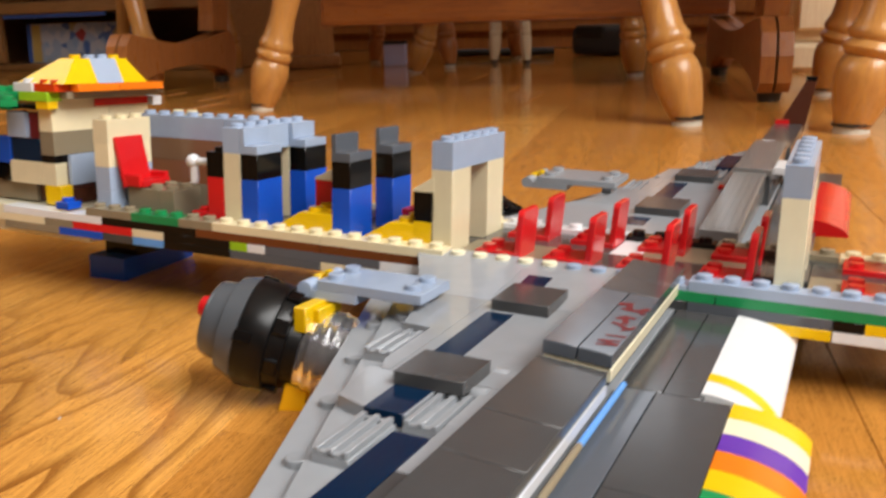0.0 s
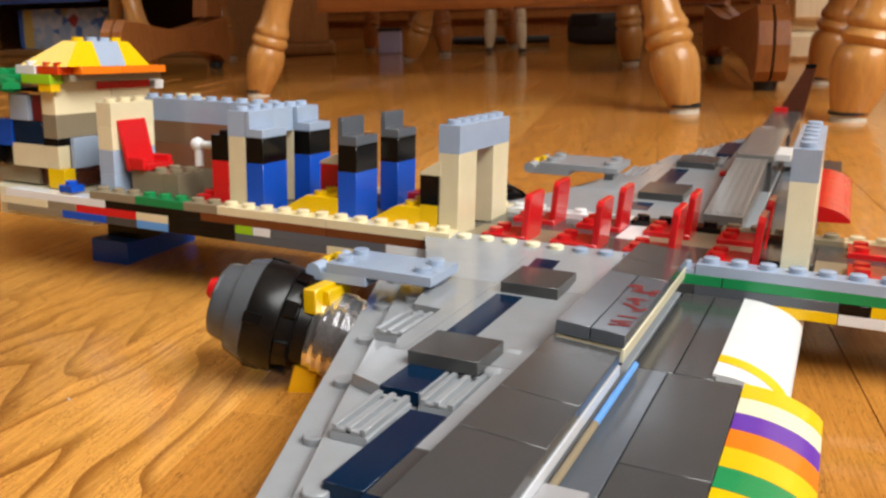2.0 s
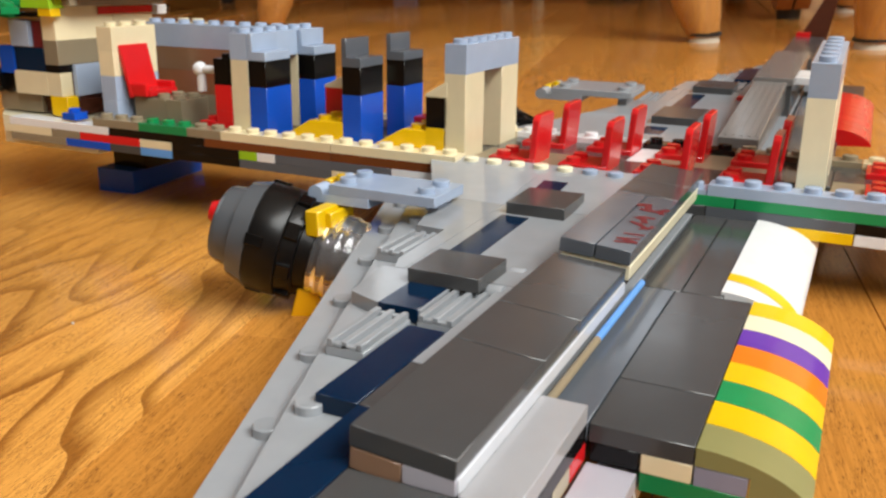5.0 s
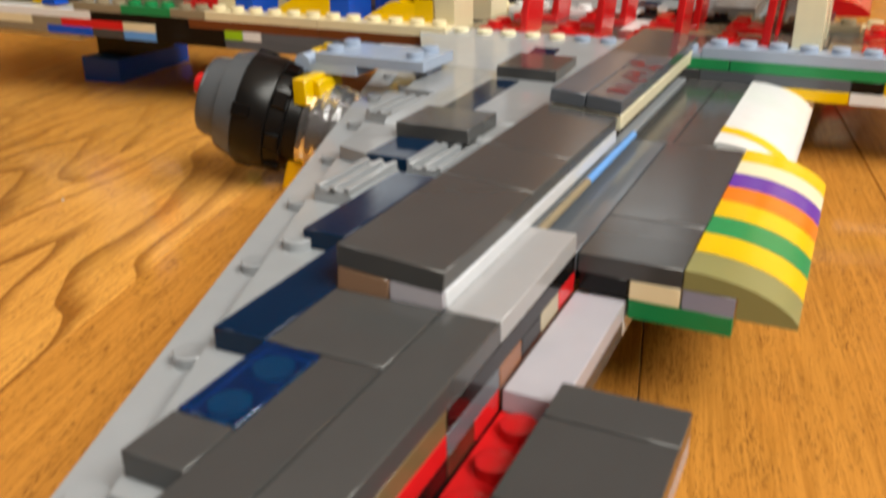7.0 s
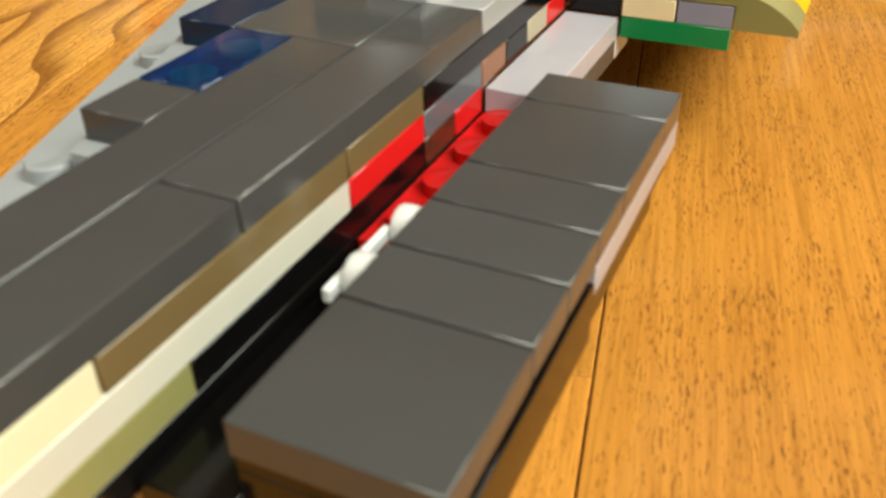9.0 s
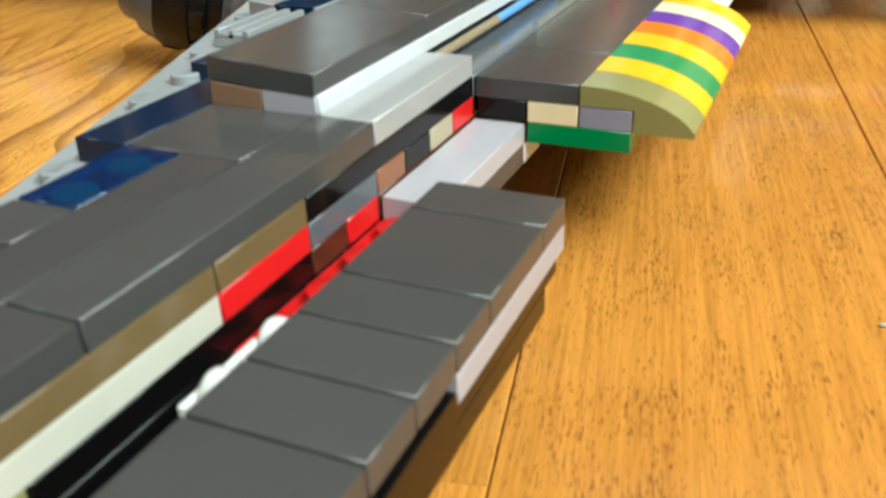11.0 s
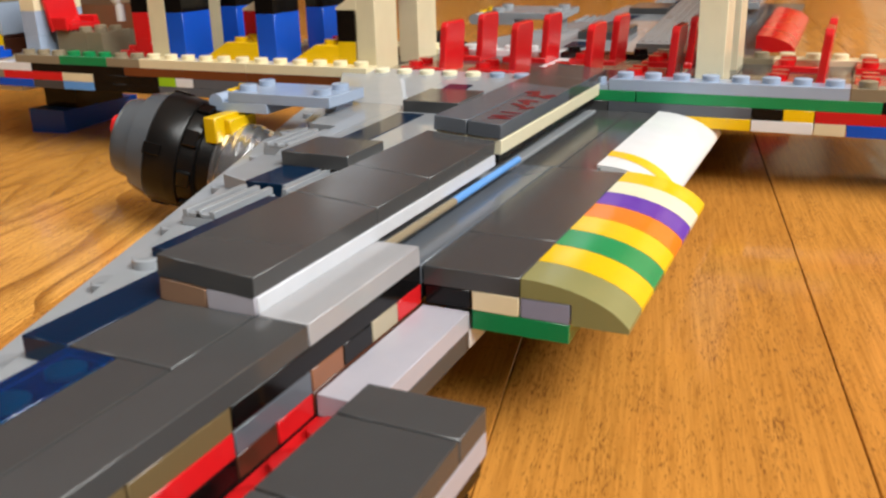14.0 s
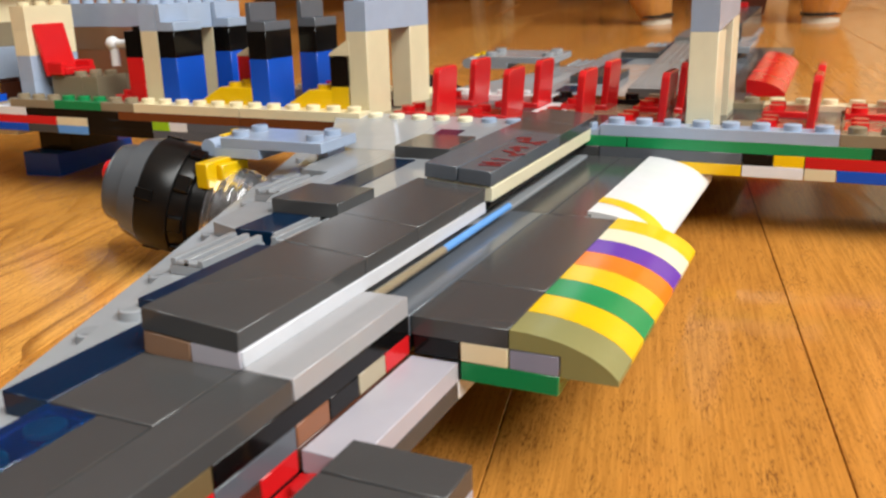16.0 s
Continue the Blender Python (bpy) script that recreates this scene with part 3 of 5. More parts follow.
def wing(far):
    """One wing with its tiles. The far wing mirrors the near one about the middle of the fuselage."""
    def mv(v, dv=0.0):
        return 50 - v - dv if far else v

    def poly(points):
        return [(u, mv(v)) for u, v in points]

    root = flat(poly([(0.0, -8), (-11.0, 22.3), (2.0, 22.3), (2.0, -8)]), -2.0, -1.6, LGREY, "wing", plane,
                "light grey plastic wing plate with swept leading edge", 0.02)

    def put(u, v, zt, du, dv, h, m, studs=False, name="", turn=None):
        return brick(root, u, mv(v, dv), zt, du, dv, h, m, studs, name, turn)

    def lone_stud(u, v, z, m=LGREY):
        bm = bmesh.new()
        at = Matrix.Translation((u * STUD, mv(v) * STUD, z * STUD))
        add_lathe(bm, [(r * STUD, h * STUD) for r, h in ((0.3, 0.0), (0.3, 0.185), (0.275, 0.21))], 20, at)
        if not far:
            # oval raised mark on the stud's top
            bmesh.ops.create_circle(bm, segments=14, radius=0.19 * STUD, cap_ends=True, matrix=at @ Matrix.Translation((0, 0, 0.222 * STUD)) @ Matrix.Diagonal((0.5, 1, 1, 1)))
            bmesh.ops.create_circle(bm, segments=14, radius=0.21 * STUD, cap_ends=True, matrix=at @ Matrix.Translation((0, 0, 0.2125 * STUD)) @ Matrix.Diagonal((0.55, 1, 1, 1)))
        part("stud", bm, m, root, smooth=True)

    # second wedge layer and the smooth top layer
    flat(poly([(0.05, -5.3), (-1.75, -0.4), (-3.85, 5.5), (-7.45, 16.0), (-9.6, 22.2), (1.9, 22.2), (1.9, -5.3)]), -1.6, -1.2, LGREY, "wedge_plate", root, bevel=0.02)
    flat(poly([(-4.4, 7.4), (-4.7, 9.6), (-2.15, 9.6), (-2.15, 6.95), (-3.4, 7.0)]), -1.2, -0.815, LGREY, "wedge_tile", root, bevel=0.015)
    flat(poly([(-1.02, 6.9), (-1.02, 9.6), (0, 9.6), (0, 6.9)]), -1.2, -0.815, LGREY, "tile", root, bevel=0.015)
    # smooth inner panels, rising towards the fuselage on the near wing
    def panel_z(v):
        return -0.815 + 0.022 * (min(v, 17.0) - 9.62) + (0.1 * (v - 17.0) if v > 17.0 and not far else 0.0)

    for outline in ([(-4.3, 9.62), (-4.56, 10.3), (-4.56, 13.4), (-5.6, 13.5), (-6.0, 15.2), (-6.7, 17.0), (-4.0, 17.0), (-4.0, 9.62)], [(-3.98, 9.62), (-3.98, 17.0), (-0.02, 17.0), (-0.02, 9.62)],
                    [(-6.75, 17.02), (-9.3, 22.0), (-4.0, 22.0), (-4.0, 17.02)], [(-3.98, 17.02), (-3.98, 22.0), (-0.02, 22.0), (-0.02, 17.02)]):
        bm = bmesh.new()
        lo = [bm.verts.new((u * STUD, mv(v) * STUD, -1.3 * STUD)) for u, v in outline]
        hi = [bm.verts.new((u * STUD, mv(v) * STUD, panel_z(v) * STUD)) for u, v in outline]
        bm.faces.new(lo)
        bm.faces.new(hi)
        for i in range(len(outline)):
            j = (i + 1) % len(outline)
            bm.faces.new((lo[i], lo[j], hi[j], hi[i]))
        part("wing_panel", bm, LGREY, root)
    for k in range(8):
        v = -5.26 + 3.36 * k
        lone_stud(-2.22 - 0.354 * v, v, -1.6)
    lone_stud(-2.1, 2.0, -1.2)
    lone_stud(-6.4, 15.1, -1.2)
    # navy stripe, dark tiles, grilles
    put(-1, -2, -2, 1, 4, 1, NAVY)
    put(-2, 2, -2, 1, 4, 1, NAVY)
    put(-3.35, 6.9, -1.97, 1.15, 1.9, 1, NAVY)
    def on_panel(u, v, up, du, dv, m):
        """A tile lying on the inner panels."""
        slope = 0.022 if v < 17 else (0.0 if far else 0.1)
        z = panel_z(v + dv if far else v) / PL + up
        return put(u, v, z, du, dv, 1, m, turn=(math.degrees(math.atan(-slope if far else slope)), 0, 0))

    on_panel(-3.55, 11.0, 0.06, 1, 4.8, NAVY)
    on_panel(-3.55, 18.8, 0.06, 1, 1.3, NAVY)
    on_panel(-3.5, 16.0, 1.0, 2.1, 2.3, DGREY)
    put(-1, 2, -2, 1, 2.2, 1, DGREY)
    put(-1, 4.2, -2, 1, 2.7, 1, LGREY)
    put(-3.4, 8.6, -1, 2.1, 2, 1, DGREY)
    for gu, gv in ((-3.3, 4.4), (-2.1, 6.6), (-5.68, 10.9)):
        put(gu, gv, -2.45, 1.04, 2.3, 0.55, LGREY, name="grille_base")
        for k in range(3):
            put(gu + 0.04 + 0.38 * k, gv, -2, 0.19, 2.3, 0.45, LGREY, name="grille_bar")
        for dv in (0.0, 2.1):
            put(gu + 0.2, gv + dv, -2.2, 0.7, 0.2, 0.25, LGREY, name="grille_bar")
    if not far:
        put(0, -2, -2, 2, 2, 1, DGREY)
        put(1, -8, -2, 1, 6, 1, DGREY)
        put(1, -9.6, -2, 1, 1.6, 1, CREAM)
        put(0, -5, -2, 1, 1, 1, DGREY)
        put(2, -6, -2, 1, 6, 1, DGREY)
        put(2, -9.8, -2, 1, 3.8, 1, DGREY)
        put(2, 0, -2, 1, 4, 1, PALEG)
        put(0, -4, -2, 1, 2, 0.9, TBLUE, name="clear_blue_tile")
        put(0.05, -3.95, -2.92, 0.9, 1.9, 0.2, NAVY, name="plate")
        for cv in (-3.5, -2.5):
            lone_stud(0.5, cv, -1.13, TEAL)
        # side wall of coloured plates along the inner edge
        for v, dv, m in ((-2, 6, BLACK), (-4, 2, SHADED_DTAN), (-8, 4, SHADED_DTAN), (-9.8, 1.8, CREAM)):
            put(2, v, -3, 1, dv, 1, m, name="plate")
        # the nearest white plate carries its shade in its colour
        for v, dv, m in ((3, 1, RED), (2, 1, BEIGE), (1, 1, BLACK), (0, 1, NOUGAT), (-2, 2, SLATE), (-4, 2, RED), (-9.8, 5.8, SHADED_WHITE)):
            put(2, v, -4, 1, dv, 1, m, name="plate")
        for v, dv, m in ((0, 4, DBROWN), (-1, 1, RED), (-2, 1, DBROWN), (-7, 5, BLACK), (-9.8, 2.8, OLIVE)):
            put(2, v, -5, 1, dv, 1, m, name="plate")
        put(2, -9.8, -6, 1, 13.8, 1, BLACK, name="plate")
        put(0, -9.6, -5, 2, 31, 1, BLACK, name="plate")
        put(0, -7.9, -6, 2, 30, 1, DGREY, name="plate")
        # ledge and end platform
        put(3.0, 0, -5.05, 1.04, 4, 1, PINKW)
        put(3.04, 0.02, -6.12, 0.98, 4, 1, DGREY, name="plate")
        put(3.04, 4.03, -6.12, 0.98, 1, 1, WHITE, name="plate")
        put(3, -4, -6, 1, 4, 1, RED, True)
        put(3, -8, -6.5, 1, 4, 1, BLACK)
        put(3, -7.8, -7.5, 2.8, 7.6, 1, BLACK, name="plate")
        for v, dv in ((-1, 1), (-3, 2), (-4, 1), (-5, 1), (-6, 1), (-7.85, 1.85)):
            put(4, v, -4, 2, dv, 1, DGREY)
        put(4, -4, -5, 2, 4, 1, PINKW, name="plate")
        put(4, -4, -6, 1.9, 4, 1, BLACK, name="plate")
        put(4, -7.8, -5, 1.9, 3.8, 0.5, BLACK, name="plate")
        put(4, -7.8, -5.5, 2, 3.8, 2, BLACK, name="plate")
        for cv in (-3.95, -5.05):
            bm = bmesh.new()
            turn = Matrix.Translation((3.58 * STUD, cv * STUD, -2.1 * STUD)) @ pose(0, 0, 0, 0, 90, 0)
            add_lathe(bm, [(r * STUD, h * STUD) for r, h in ((0.19, 0.02), (0.26, 0.0), (0.28, 0.03), (0.28, 0.22), (0.26, 0.25), (0.19, 0.23))], 18, turn)
            ring = part("clip", bm, WHITE, root, "white round clip", True)
            bm = bmesh.new()
            add_cyl(bm, (3.56 * STUD, cv * STUD, -2.1 * STUD), 0.18 * STUD, 0.18 * STUD, 0.3 * STUD, 12, "X")
            part("pin", bm, BLACK, ring, "black pin", True)
        for cv in (9.3, 10.9):
            bm = bmesh.new()
            turn = Matrix.Translation((-1.32 * STUD, cv * STUD, -1.0 * STUD)) @ pose(0, 0, 0, 0, 90, 0)
            add_lathe(bm, [(r * STUD, h * STUD) for r, h in ((0.17, 0.0), (0.26, 0.0), (0.28, 0.04), (0.28, 0.4), (0.26, 0.44), (0.17, 0.44))], 16, turn)
            part("clip", bm, LGREY, root, "light grey round clip", True)
        bm = bmesh.new()
        add_box(bm, (3.46 * STUD, -5.5 * STUD, -2.2 * STUD), (3.56 * STUD, -4.1 * STUD, -2.02 * STUD), 0.02 * STUD)
        part("bar", bm, WHITE, root)
    # raised spine: three long tiles over a pale layer, leaning a little towards the trailing edge
    lean = (0, 4.6, 0)
    if not far:
        for v, dv in ((0, 4.15), (4.15, 2.4), (6.55, 4.05)):
            put(0, v, 0, 2, dv, 1, DGREY, turn=lean)
        put(0, 0, -1.05, 1, 2, 1, TAUPE, name="plate", turn=lean)
        put(1, 0, -1.25, 1, 2, 0.85, PINKW, name="plate")
        put(0, 2, -1.3, 1.9, 8.6, 0.8, LGREY, name="plate")
        put(1.92, 0.05, -1.3, 0.12, 10.5, 0.75, DIM_COOLW, name="white_strip")
        for u, v, du, dv in ((0, 11, 1, 6.2), (1, 11, 1, 6.2), (0, 17.2, 2, 2), (0, 19.2, 2, 2.8)):
            z = 0.82 - 0.2 * u
            put(u, v, z, du, dv, 1, SLATE if v < 12 else DGREY, turn=lean)
        put(0.02, 11.05, -0.25, 1.98, 10.9, 1, CREAM, name="plate", turn=lean)
        put(0.05, 11.2, -1.3, 1.8, 10.7, 1, BLACK, name="plate")
        # worn writing in dark red on one tile: plain brush strokes, wide in the middle
        for line, w in ((((1.38, 11.6), (1.96, 11.85)), 0.2), (((1.36, 11.95), (1.95, 11.9)), 0.18), (((1.36, 11.95), (1.94, 12.25)), 0.16), (((1.42, 12.5), (1.98, 12.65)), 0.2),
                        (((1.7, 13.25), (1.8, 13.2)), 0.3), (((1.3, 13.75), (1.52, 13.7), (1.88, 13.35), (2.0, 13.7)), 0.24), (((1.34, 14.2), (1.55, 14.5), (1.85, 14.5)), 0.26),
                        (((1.52, 14.4), (1.7, 13.85)), 0.26), (((1.1, 15.6), (1.16, 15.9), (1.3, 16.05), (1.46, 15.3)), 0.26), (((1.2, 15.3), (1.54, 15.3), (1.74, 15.35), (1.94, 15.15)), 0.28),
                        (((1.76, 15.25), (1.9, 15.65), (2.0, 15.8)), 0.24)):
            bm = bmesh.new()
            sides = []
            for k, (u, v) in enumerate(line):
                p, q = line[max(k - 1, 0)], line[min(k + 1, len(line) - 1)]
                du, dv = q[0] - p[0], q[1] - p[1]
                size = math.hypot(du, dv)
                half = w * (0.38 if k in (0, len(line) - 1) else 0.5)
                z = 0.26 - 0.0802 * (u - 1)
                sides.append([bm.verts.new(((u - e * half * dv / size) * STUD, (v + e * half * du / size) * STUD, (z + 0.0805 * e * half * dv / size) * STUD)) for e in (-1, 1)])
            for p, q in zip(sides, sides[1:]):
                bm.faces.new((p[0], q[0], q[1], p[1]))
            part("printed_stroke", bm, DRED, root, "dark red worn print")
        # bars in the channel
        for v, dv, m in ((4.0, 3.5, DTAN), (7.5, 4.4, MBLUE)):
            bm = bmesh.new()
            add_cyl(bm, (2.16 * STUD, v * STUD, -0.95 * STUD), 0.1 * STUD, 0.1 * STUD, dv * STUD, 10, "Y")
            part("bar", bm, m, root, smooth=True)
    else:
        # far spine pieces: their sheen is painted in by a lighter grey
        shape(root, "slope", [(28.4, -0.8), (28.4, -0.02), (36.9, 0.72), (36.9, -0.8)], 0, 0.05, 1.6, LIT_DGREY, bevel=0.02)
        for k in range(5):
            u = 0.2 + 0.3 * k
            shape(root, "rib", [(28.7, -0.02), (28.7, 0.03), (36.8, 0.75), (36.8, 0.6)], 0, u, u + 0.15, LIT_DGREY, bevel=0.01)
        put(0, 4.5, 2.35, 1.9, 8.6, 1, LIT_DGREY)
        put(1.6, 9.6, 1.9, 1.0, 2.2, 1, WHITE)
        put(0.1, 2.4, 1.45, 0.8, 1.4, 0.5, WHITE)
        put(-0.85, 11.4, -1.4, 0.6, 0.6, 0.5, RED)
        put(0.05, 4.6, 1.35, 1.8, 8.4, 5, DGREY, name="brick")
        put(0, -6, 1.0, 2, 10, 4, DGREY)
        put(2, 4, -1.2, 1, 4, 1, LGREY)
    # trailing surface and curved coloured edge
    put(2, 4, -3, 1, 8.4, 1, SLATE)
    put(2, 12.4, -3, 1.15, 10, 1, DGREY)
    put(3.15, 12.4, -3, 1.15, 10, 1, DGREY)
    for v, dv in ((4, 2.3), (6.3, 6.1)):
        put(3, v, -3, 2.05, dv, 1, DGREY)
    if not far:
        for u, m in ((3, BLACK), (4, TAN), (5, LILAC)):
            put(u + 0.04, 4, -4, 1, 1, 1, m, name="plate")
        put(4.04, 4, -5, 2, 4, 1, GREEN)
    put(3, 5, -4, 3 if not far else 1, 7.6, 1, BLACK, name="plate")
    put(3, 12.6, -4, 2.0 if not far else 1, 9.8, 1, BLACK, name="plate")
    put(2, 4, -4, 1, 18.4, 1, BLACK, name="plate")
    top = arc(5.06, -1.2, 7.14, -1.9) if not far else arc(4.0, -0.55, 5.6, -1.2)
    prof = top + ([(7.14, -2.0), (6.06, -2.0), (6.06, -1.58), (5.06, -1.58)] if not far else [(5.6, -1.32), (4.0, -1.4)])
    colors = (OLIVE, YELLOW, GREEN, YELLOW, ORANGE, PURPLE, CREAM, YELLOW) if not far else (RED,) * 8
    for k, m in enumerate(colors):
        first = 9 if far else 4.0
        pitch = 1.0 if far else 1.07
        a, b = sorted((mv(first + k * pitch + 0.012), mv(first + (k + 1) * pitch - 0.012)))
        shape(root, "curved_slope", prof, 1, a, b, m, smooth=True)
    top = arc(4.18, -1.12, 6.25, -1.92)
    prof = top + [(6.25, -2.05), (4.18, -2.0)]
    a, b = sorted((mv(12.7 if not far else 17), mv(22.0)))
    if not far:
        shape(root, "curved_slope", prof, 1, a, b, WHITE, "white curved panel with a printed yellow swirl", smooth=True)
        # printed yellow swirl on the white panel
        bm = bmesh.new()
        curve = arc(4.18, -1.108, 6.25, -1.905, 24)
        rows = []
        for k, (u, z) in enumerate(curve):
            s = k / 24
            mid, half = 14.1 - 0.95 * s ** 1.5, 0.32 + 0.1 * s
            rows.append([bm.verts.new((u * STUD, (mid - half) * STUD, z * STUD)), bm.verts.new((u * STUD, (mid + half) * STUD, z * STUD))])
        for p, q in zip(rows, rows[1:]):
            bm.faces.new((p[0], q[0], q[1], p[1]))
        part("printed_swirl", bm, PRINT_Y, root, "printed yellow swirl")
    # engine bracket plate above the leading edge
    du, dw, dz = (-0.9, 0.0, -0.9) if far else (-1.05, 1.6, -1.25)
    tint = LGREY if far else BGREY
    put(-8.6 + du, 12.9 + dw, 1.1 + dz, 4.2, 2.4, 0.9, tint, name="bracket_plate")
    put(-9.1 + du, 12.9 + dw, 0.2 + dz, 2.15, 2.4, 0.85, tint, name="bracket_plate")
    put(-5.2 + du, 13.8 + dw, 0.2 + dz, 0.5, 1.2, 0.9 if not far else 1.3, tint, name="plate")
    for u in (-8.1, -5.0):
        for v in (13.5, 14.65):
            lone_stud(u + du, v + dw, 0.44 + dz * PL, tint)
    a, b = sorted((mv(12.9 + dw), mv(15.3 + dw)))
    bm = bmesh.new()
    for p, q in ((a, a + 0.7), (b - 0.7, b)):
        add_cyl(bm, ((-9.12 + du) * STUD, p * STUD, (0.05 + dz * PL) * STUD), 0.31 * STUD, 0.31 * STUD, (q - p) * STUD, 16, "Y")
    part("hinge", bm, tint, root, smooth=True)
    # yellow bracket held by the hinge, over the engine
    bm = bmesh.new()
    s, e = STUD, dz * PL
    boxes = [((-9.3 + du, a + 0.85, -0.35 + e), (-9.0 + du, b - 0.85, 0.38 + e))]
    if not far:
        boxes += [((-9.76, 13.2, -1.62), (-9.25, 15.1, -0.72)), ((-9.26, 13.7, -1.4), (-9.0, 15.2, -0.85))]
    for lo, hi in boxes:
        add_box(bm, [c * s for c in lo], [c * s for c in hi], 0.04 * s)
    add_cyl(bm, ((-8.75 + du) * s, (a + 1.15) * s, (0.2 + e) * s), 0.16 * s, 0.16 * s, 0.36 * s, 12)
    part("bracket", bm, YELLOW, root, "yellow bracket", True)
    return root


wing(False)
far_wing = wing(True)
# the far wing rises a little outwards
far_wing.matrix_local = Matrix.Translation((1.2 * STUD, -9.66 * STUD, -1.763 * STUD)) @ pose(0, 0, 0, 2.86, 0, 0) @ Matrix.Diagonal((1.15, 1.4, 1, 1))


def engine(far):
    """A round engine under the leading edge, its nose turned outwards and a little up."""
    if far:
        m = Matrix.Translation((-11.1 * STUD, 36.0 * STUD, -2.25 * STUD)) @ pose(0, 0, 0, 0, 15, -18)
    else:
        m = Matrix.Translation((-11.1 * STUD, 14.0 * STUD, -2.25 * STUD)) @ pose(0, 0, 0, 0, 15, 18)
    turn = pose(0, 0, 0, 0, 90, 0)

    def ring(name, pairs, mt, parent, label="", sides=30):
        bm = bmesh.new()
        add_lathe(bm, [(r * STUD, x * STUD) for x, r in pairs], sides, turn)
        if parent is plane:
            ob = part(name, bm, mt, parent, label, True)
            ob.matrix_local = m
            return ob
        return part(name, bm, mt, parent, label, True)

    body = ring("engine", ((-1.0, 1.92), (-0.97, 1.99), (-0.9, 2.01), (0.1, 1.99), (0.16, 1.95), (0.18, 1.84), (0.66, 1.78), (0.7, 1.74), (0.72, 1.5), (1.15, 1.46), (1.2, 1.3)), DRUM, plane, "round engine of black and grey plastic with a red tip")
    ring("cowl", ((-1.72, 1.66), (-1.68, 1.76), (-1.0, 1.98)), ENGREY, body, "dark grey engine cowl")
    ring("cowl", ((-2.5, 1.25), (-2.44, 1.36), (-2.3, 1.42), (-1.72, 1.5)), ENGREY, body)
    tip = ring("tip", ((-3.2, 0.22), (-3.15, 0.36), (-3.0, 0.42), (-2.5, 0.42)), RED, body, "red round tip", 18)
    tip.location = (0.2 * STUD, 0, 0.3 * STUD)
    ring("ring", ((1.1, 1.36), (1.3, 1.36)), BLACK, body)
    ring("core", ((1.31, 0.95), (2.6, 0.9), (2.65, 0.8)), BLACK, body)
    ring("nozzle", [(1.2, 0.05)] + [(1.2 + 0.06 * k, 1.4 + 0.26 * math.sin(math.pi * (0.12 + 0.021 * k)) - 0.5 * (k / 39) ** 3 + 0.022 * math.cos(k * math.pi / 3)) for k in range(40)] + [(3.6, 0.95), (3.4, 0.9), (2.6, 1.38), (1.34, 1.36), (1.3, 0.05)], CLEAR, body, "ribbed clear plastic nozzle")
    for za, zb, mt in ((-2.35, -1.2, LYELLOW),):
        bm = bmesh.new()
        s = STUD
        add_box(bm, (0.95 * s, -1.0 * s, za * s), (1.85 * s, 1.0 * s, zb * s), 0.05 * s)
        add_box(bm, (1.75 * s, -0.55 * s, (za + 0.3) * s), (2.7 * s, 0.55 * s, (zb - 0.15) * s), 0.05 * s)
        part("bracket", bm, mt, body, "yellow bracket")
    for k in range(8):
        a = k * 45 + 12
        bm = bmesh.new()
        add_box(bm, (0.19 * STUD, -0.3 * STUD, 1.6 * STUD), (0.7 * STUD, 0.3 * STUD, 1.96 * STUD), 0.04 * STUD)
        bmesh.ops.transform(bm, verts=bm.verts, matrix=pose(0, 0, 0, a, 0, 0))
        part("lug", bm, BLACK, body)
        if k % 2:
            bm = bmesh.new()
            add_box(bm, (-1.02 * STUD, -0.2 * STUD, 1.9 * STUD), (-0.4 * STUD, 0.2 * STUD, 2.06 * STUD), 0.02 * STUD)
            bmesh.ops.transform(bm, verts=bm.verts, matrix=pose(0, 0, 0, a + 20, 0, 0))
            part("lug", bm, BLACK, body)


engine(False)
engine(True)

# ---- fuselage ----
FO = 0.33                         # the fuselage's studs lie a third of a stud off the wing's
ZO = -0.1                         # and a little lower, in plates
bm = bmesh.new()
add_box(bm, ((-28 + FO) * STUD, 21.9 * STUD, -1.62 * STUD), ((20 + FO) * STUD, 28.1 * STUD, -0.46 * STUD), 0.02 * STUD)
fus = part("fuselage", bm, DGREY, plane, "long open fuselage deck with rows of coloured plates along its sides")


def fb(u, v, zt, du, dv, h, m, studs=False, name="", turn=None):
    return brick(fus, u + FO, v, zt + ZO, du, dv, h, m, studs, name, turn)


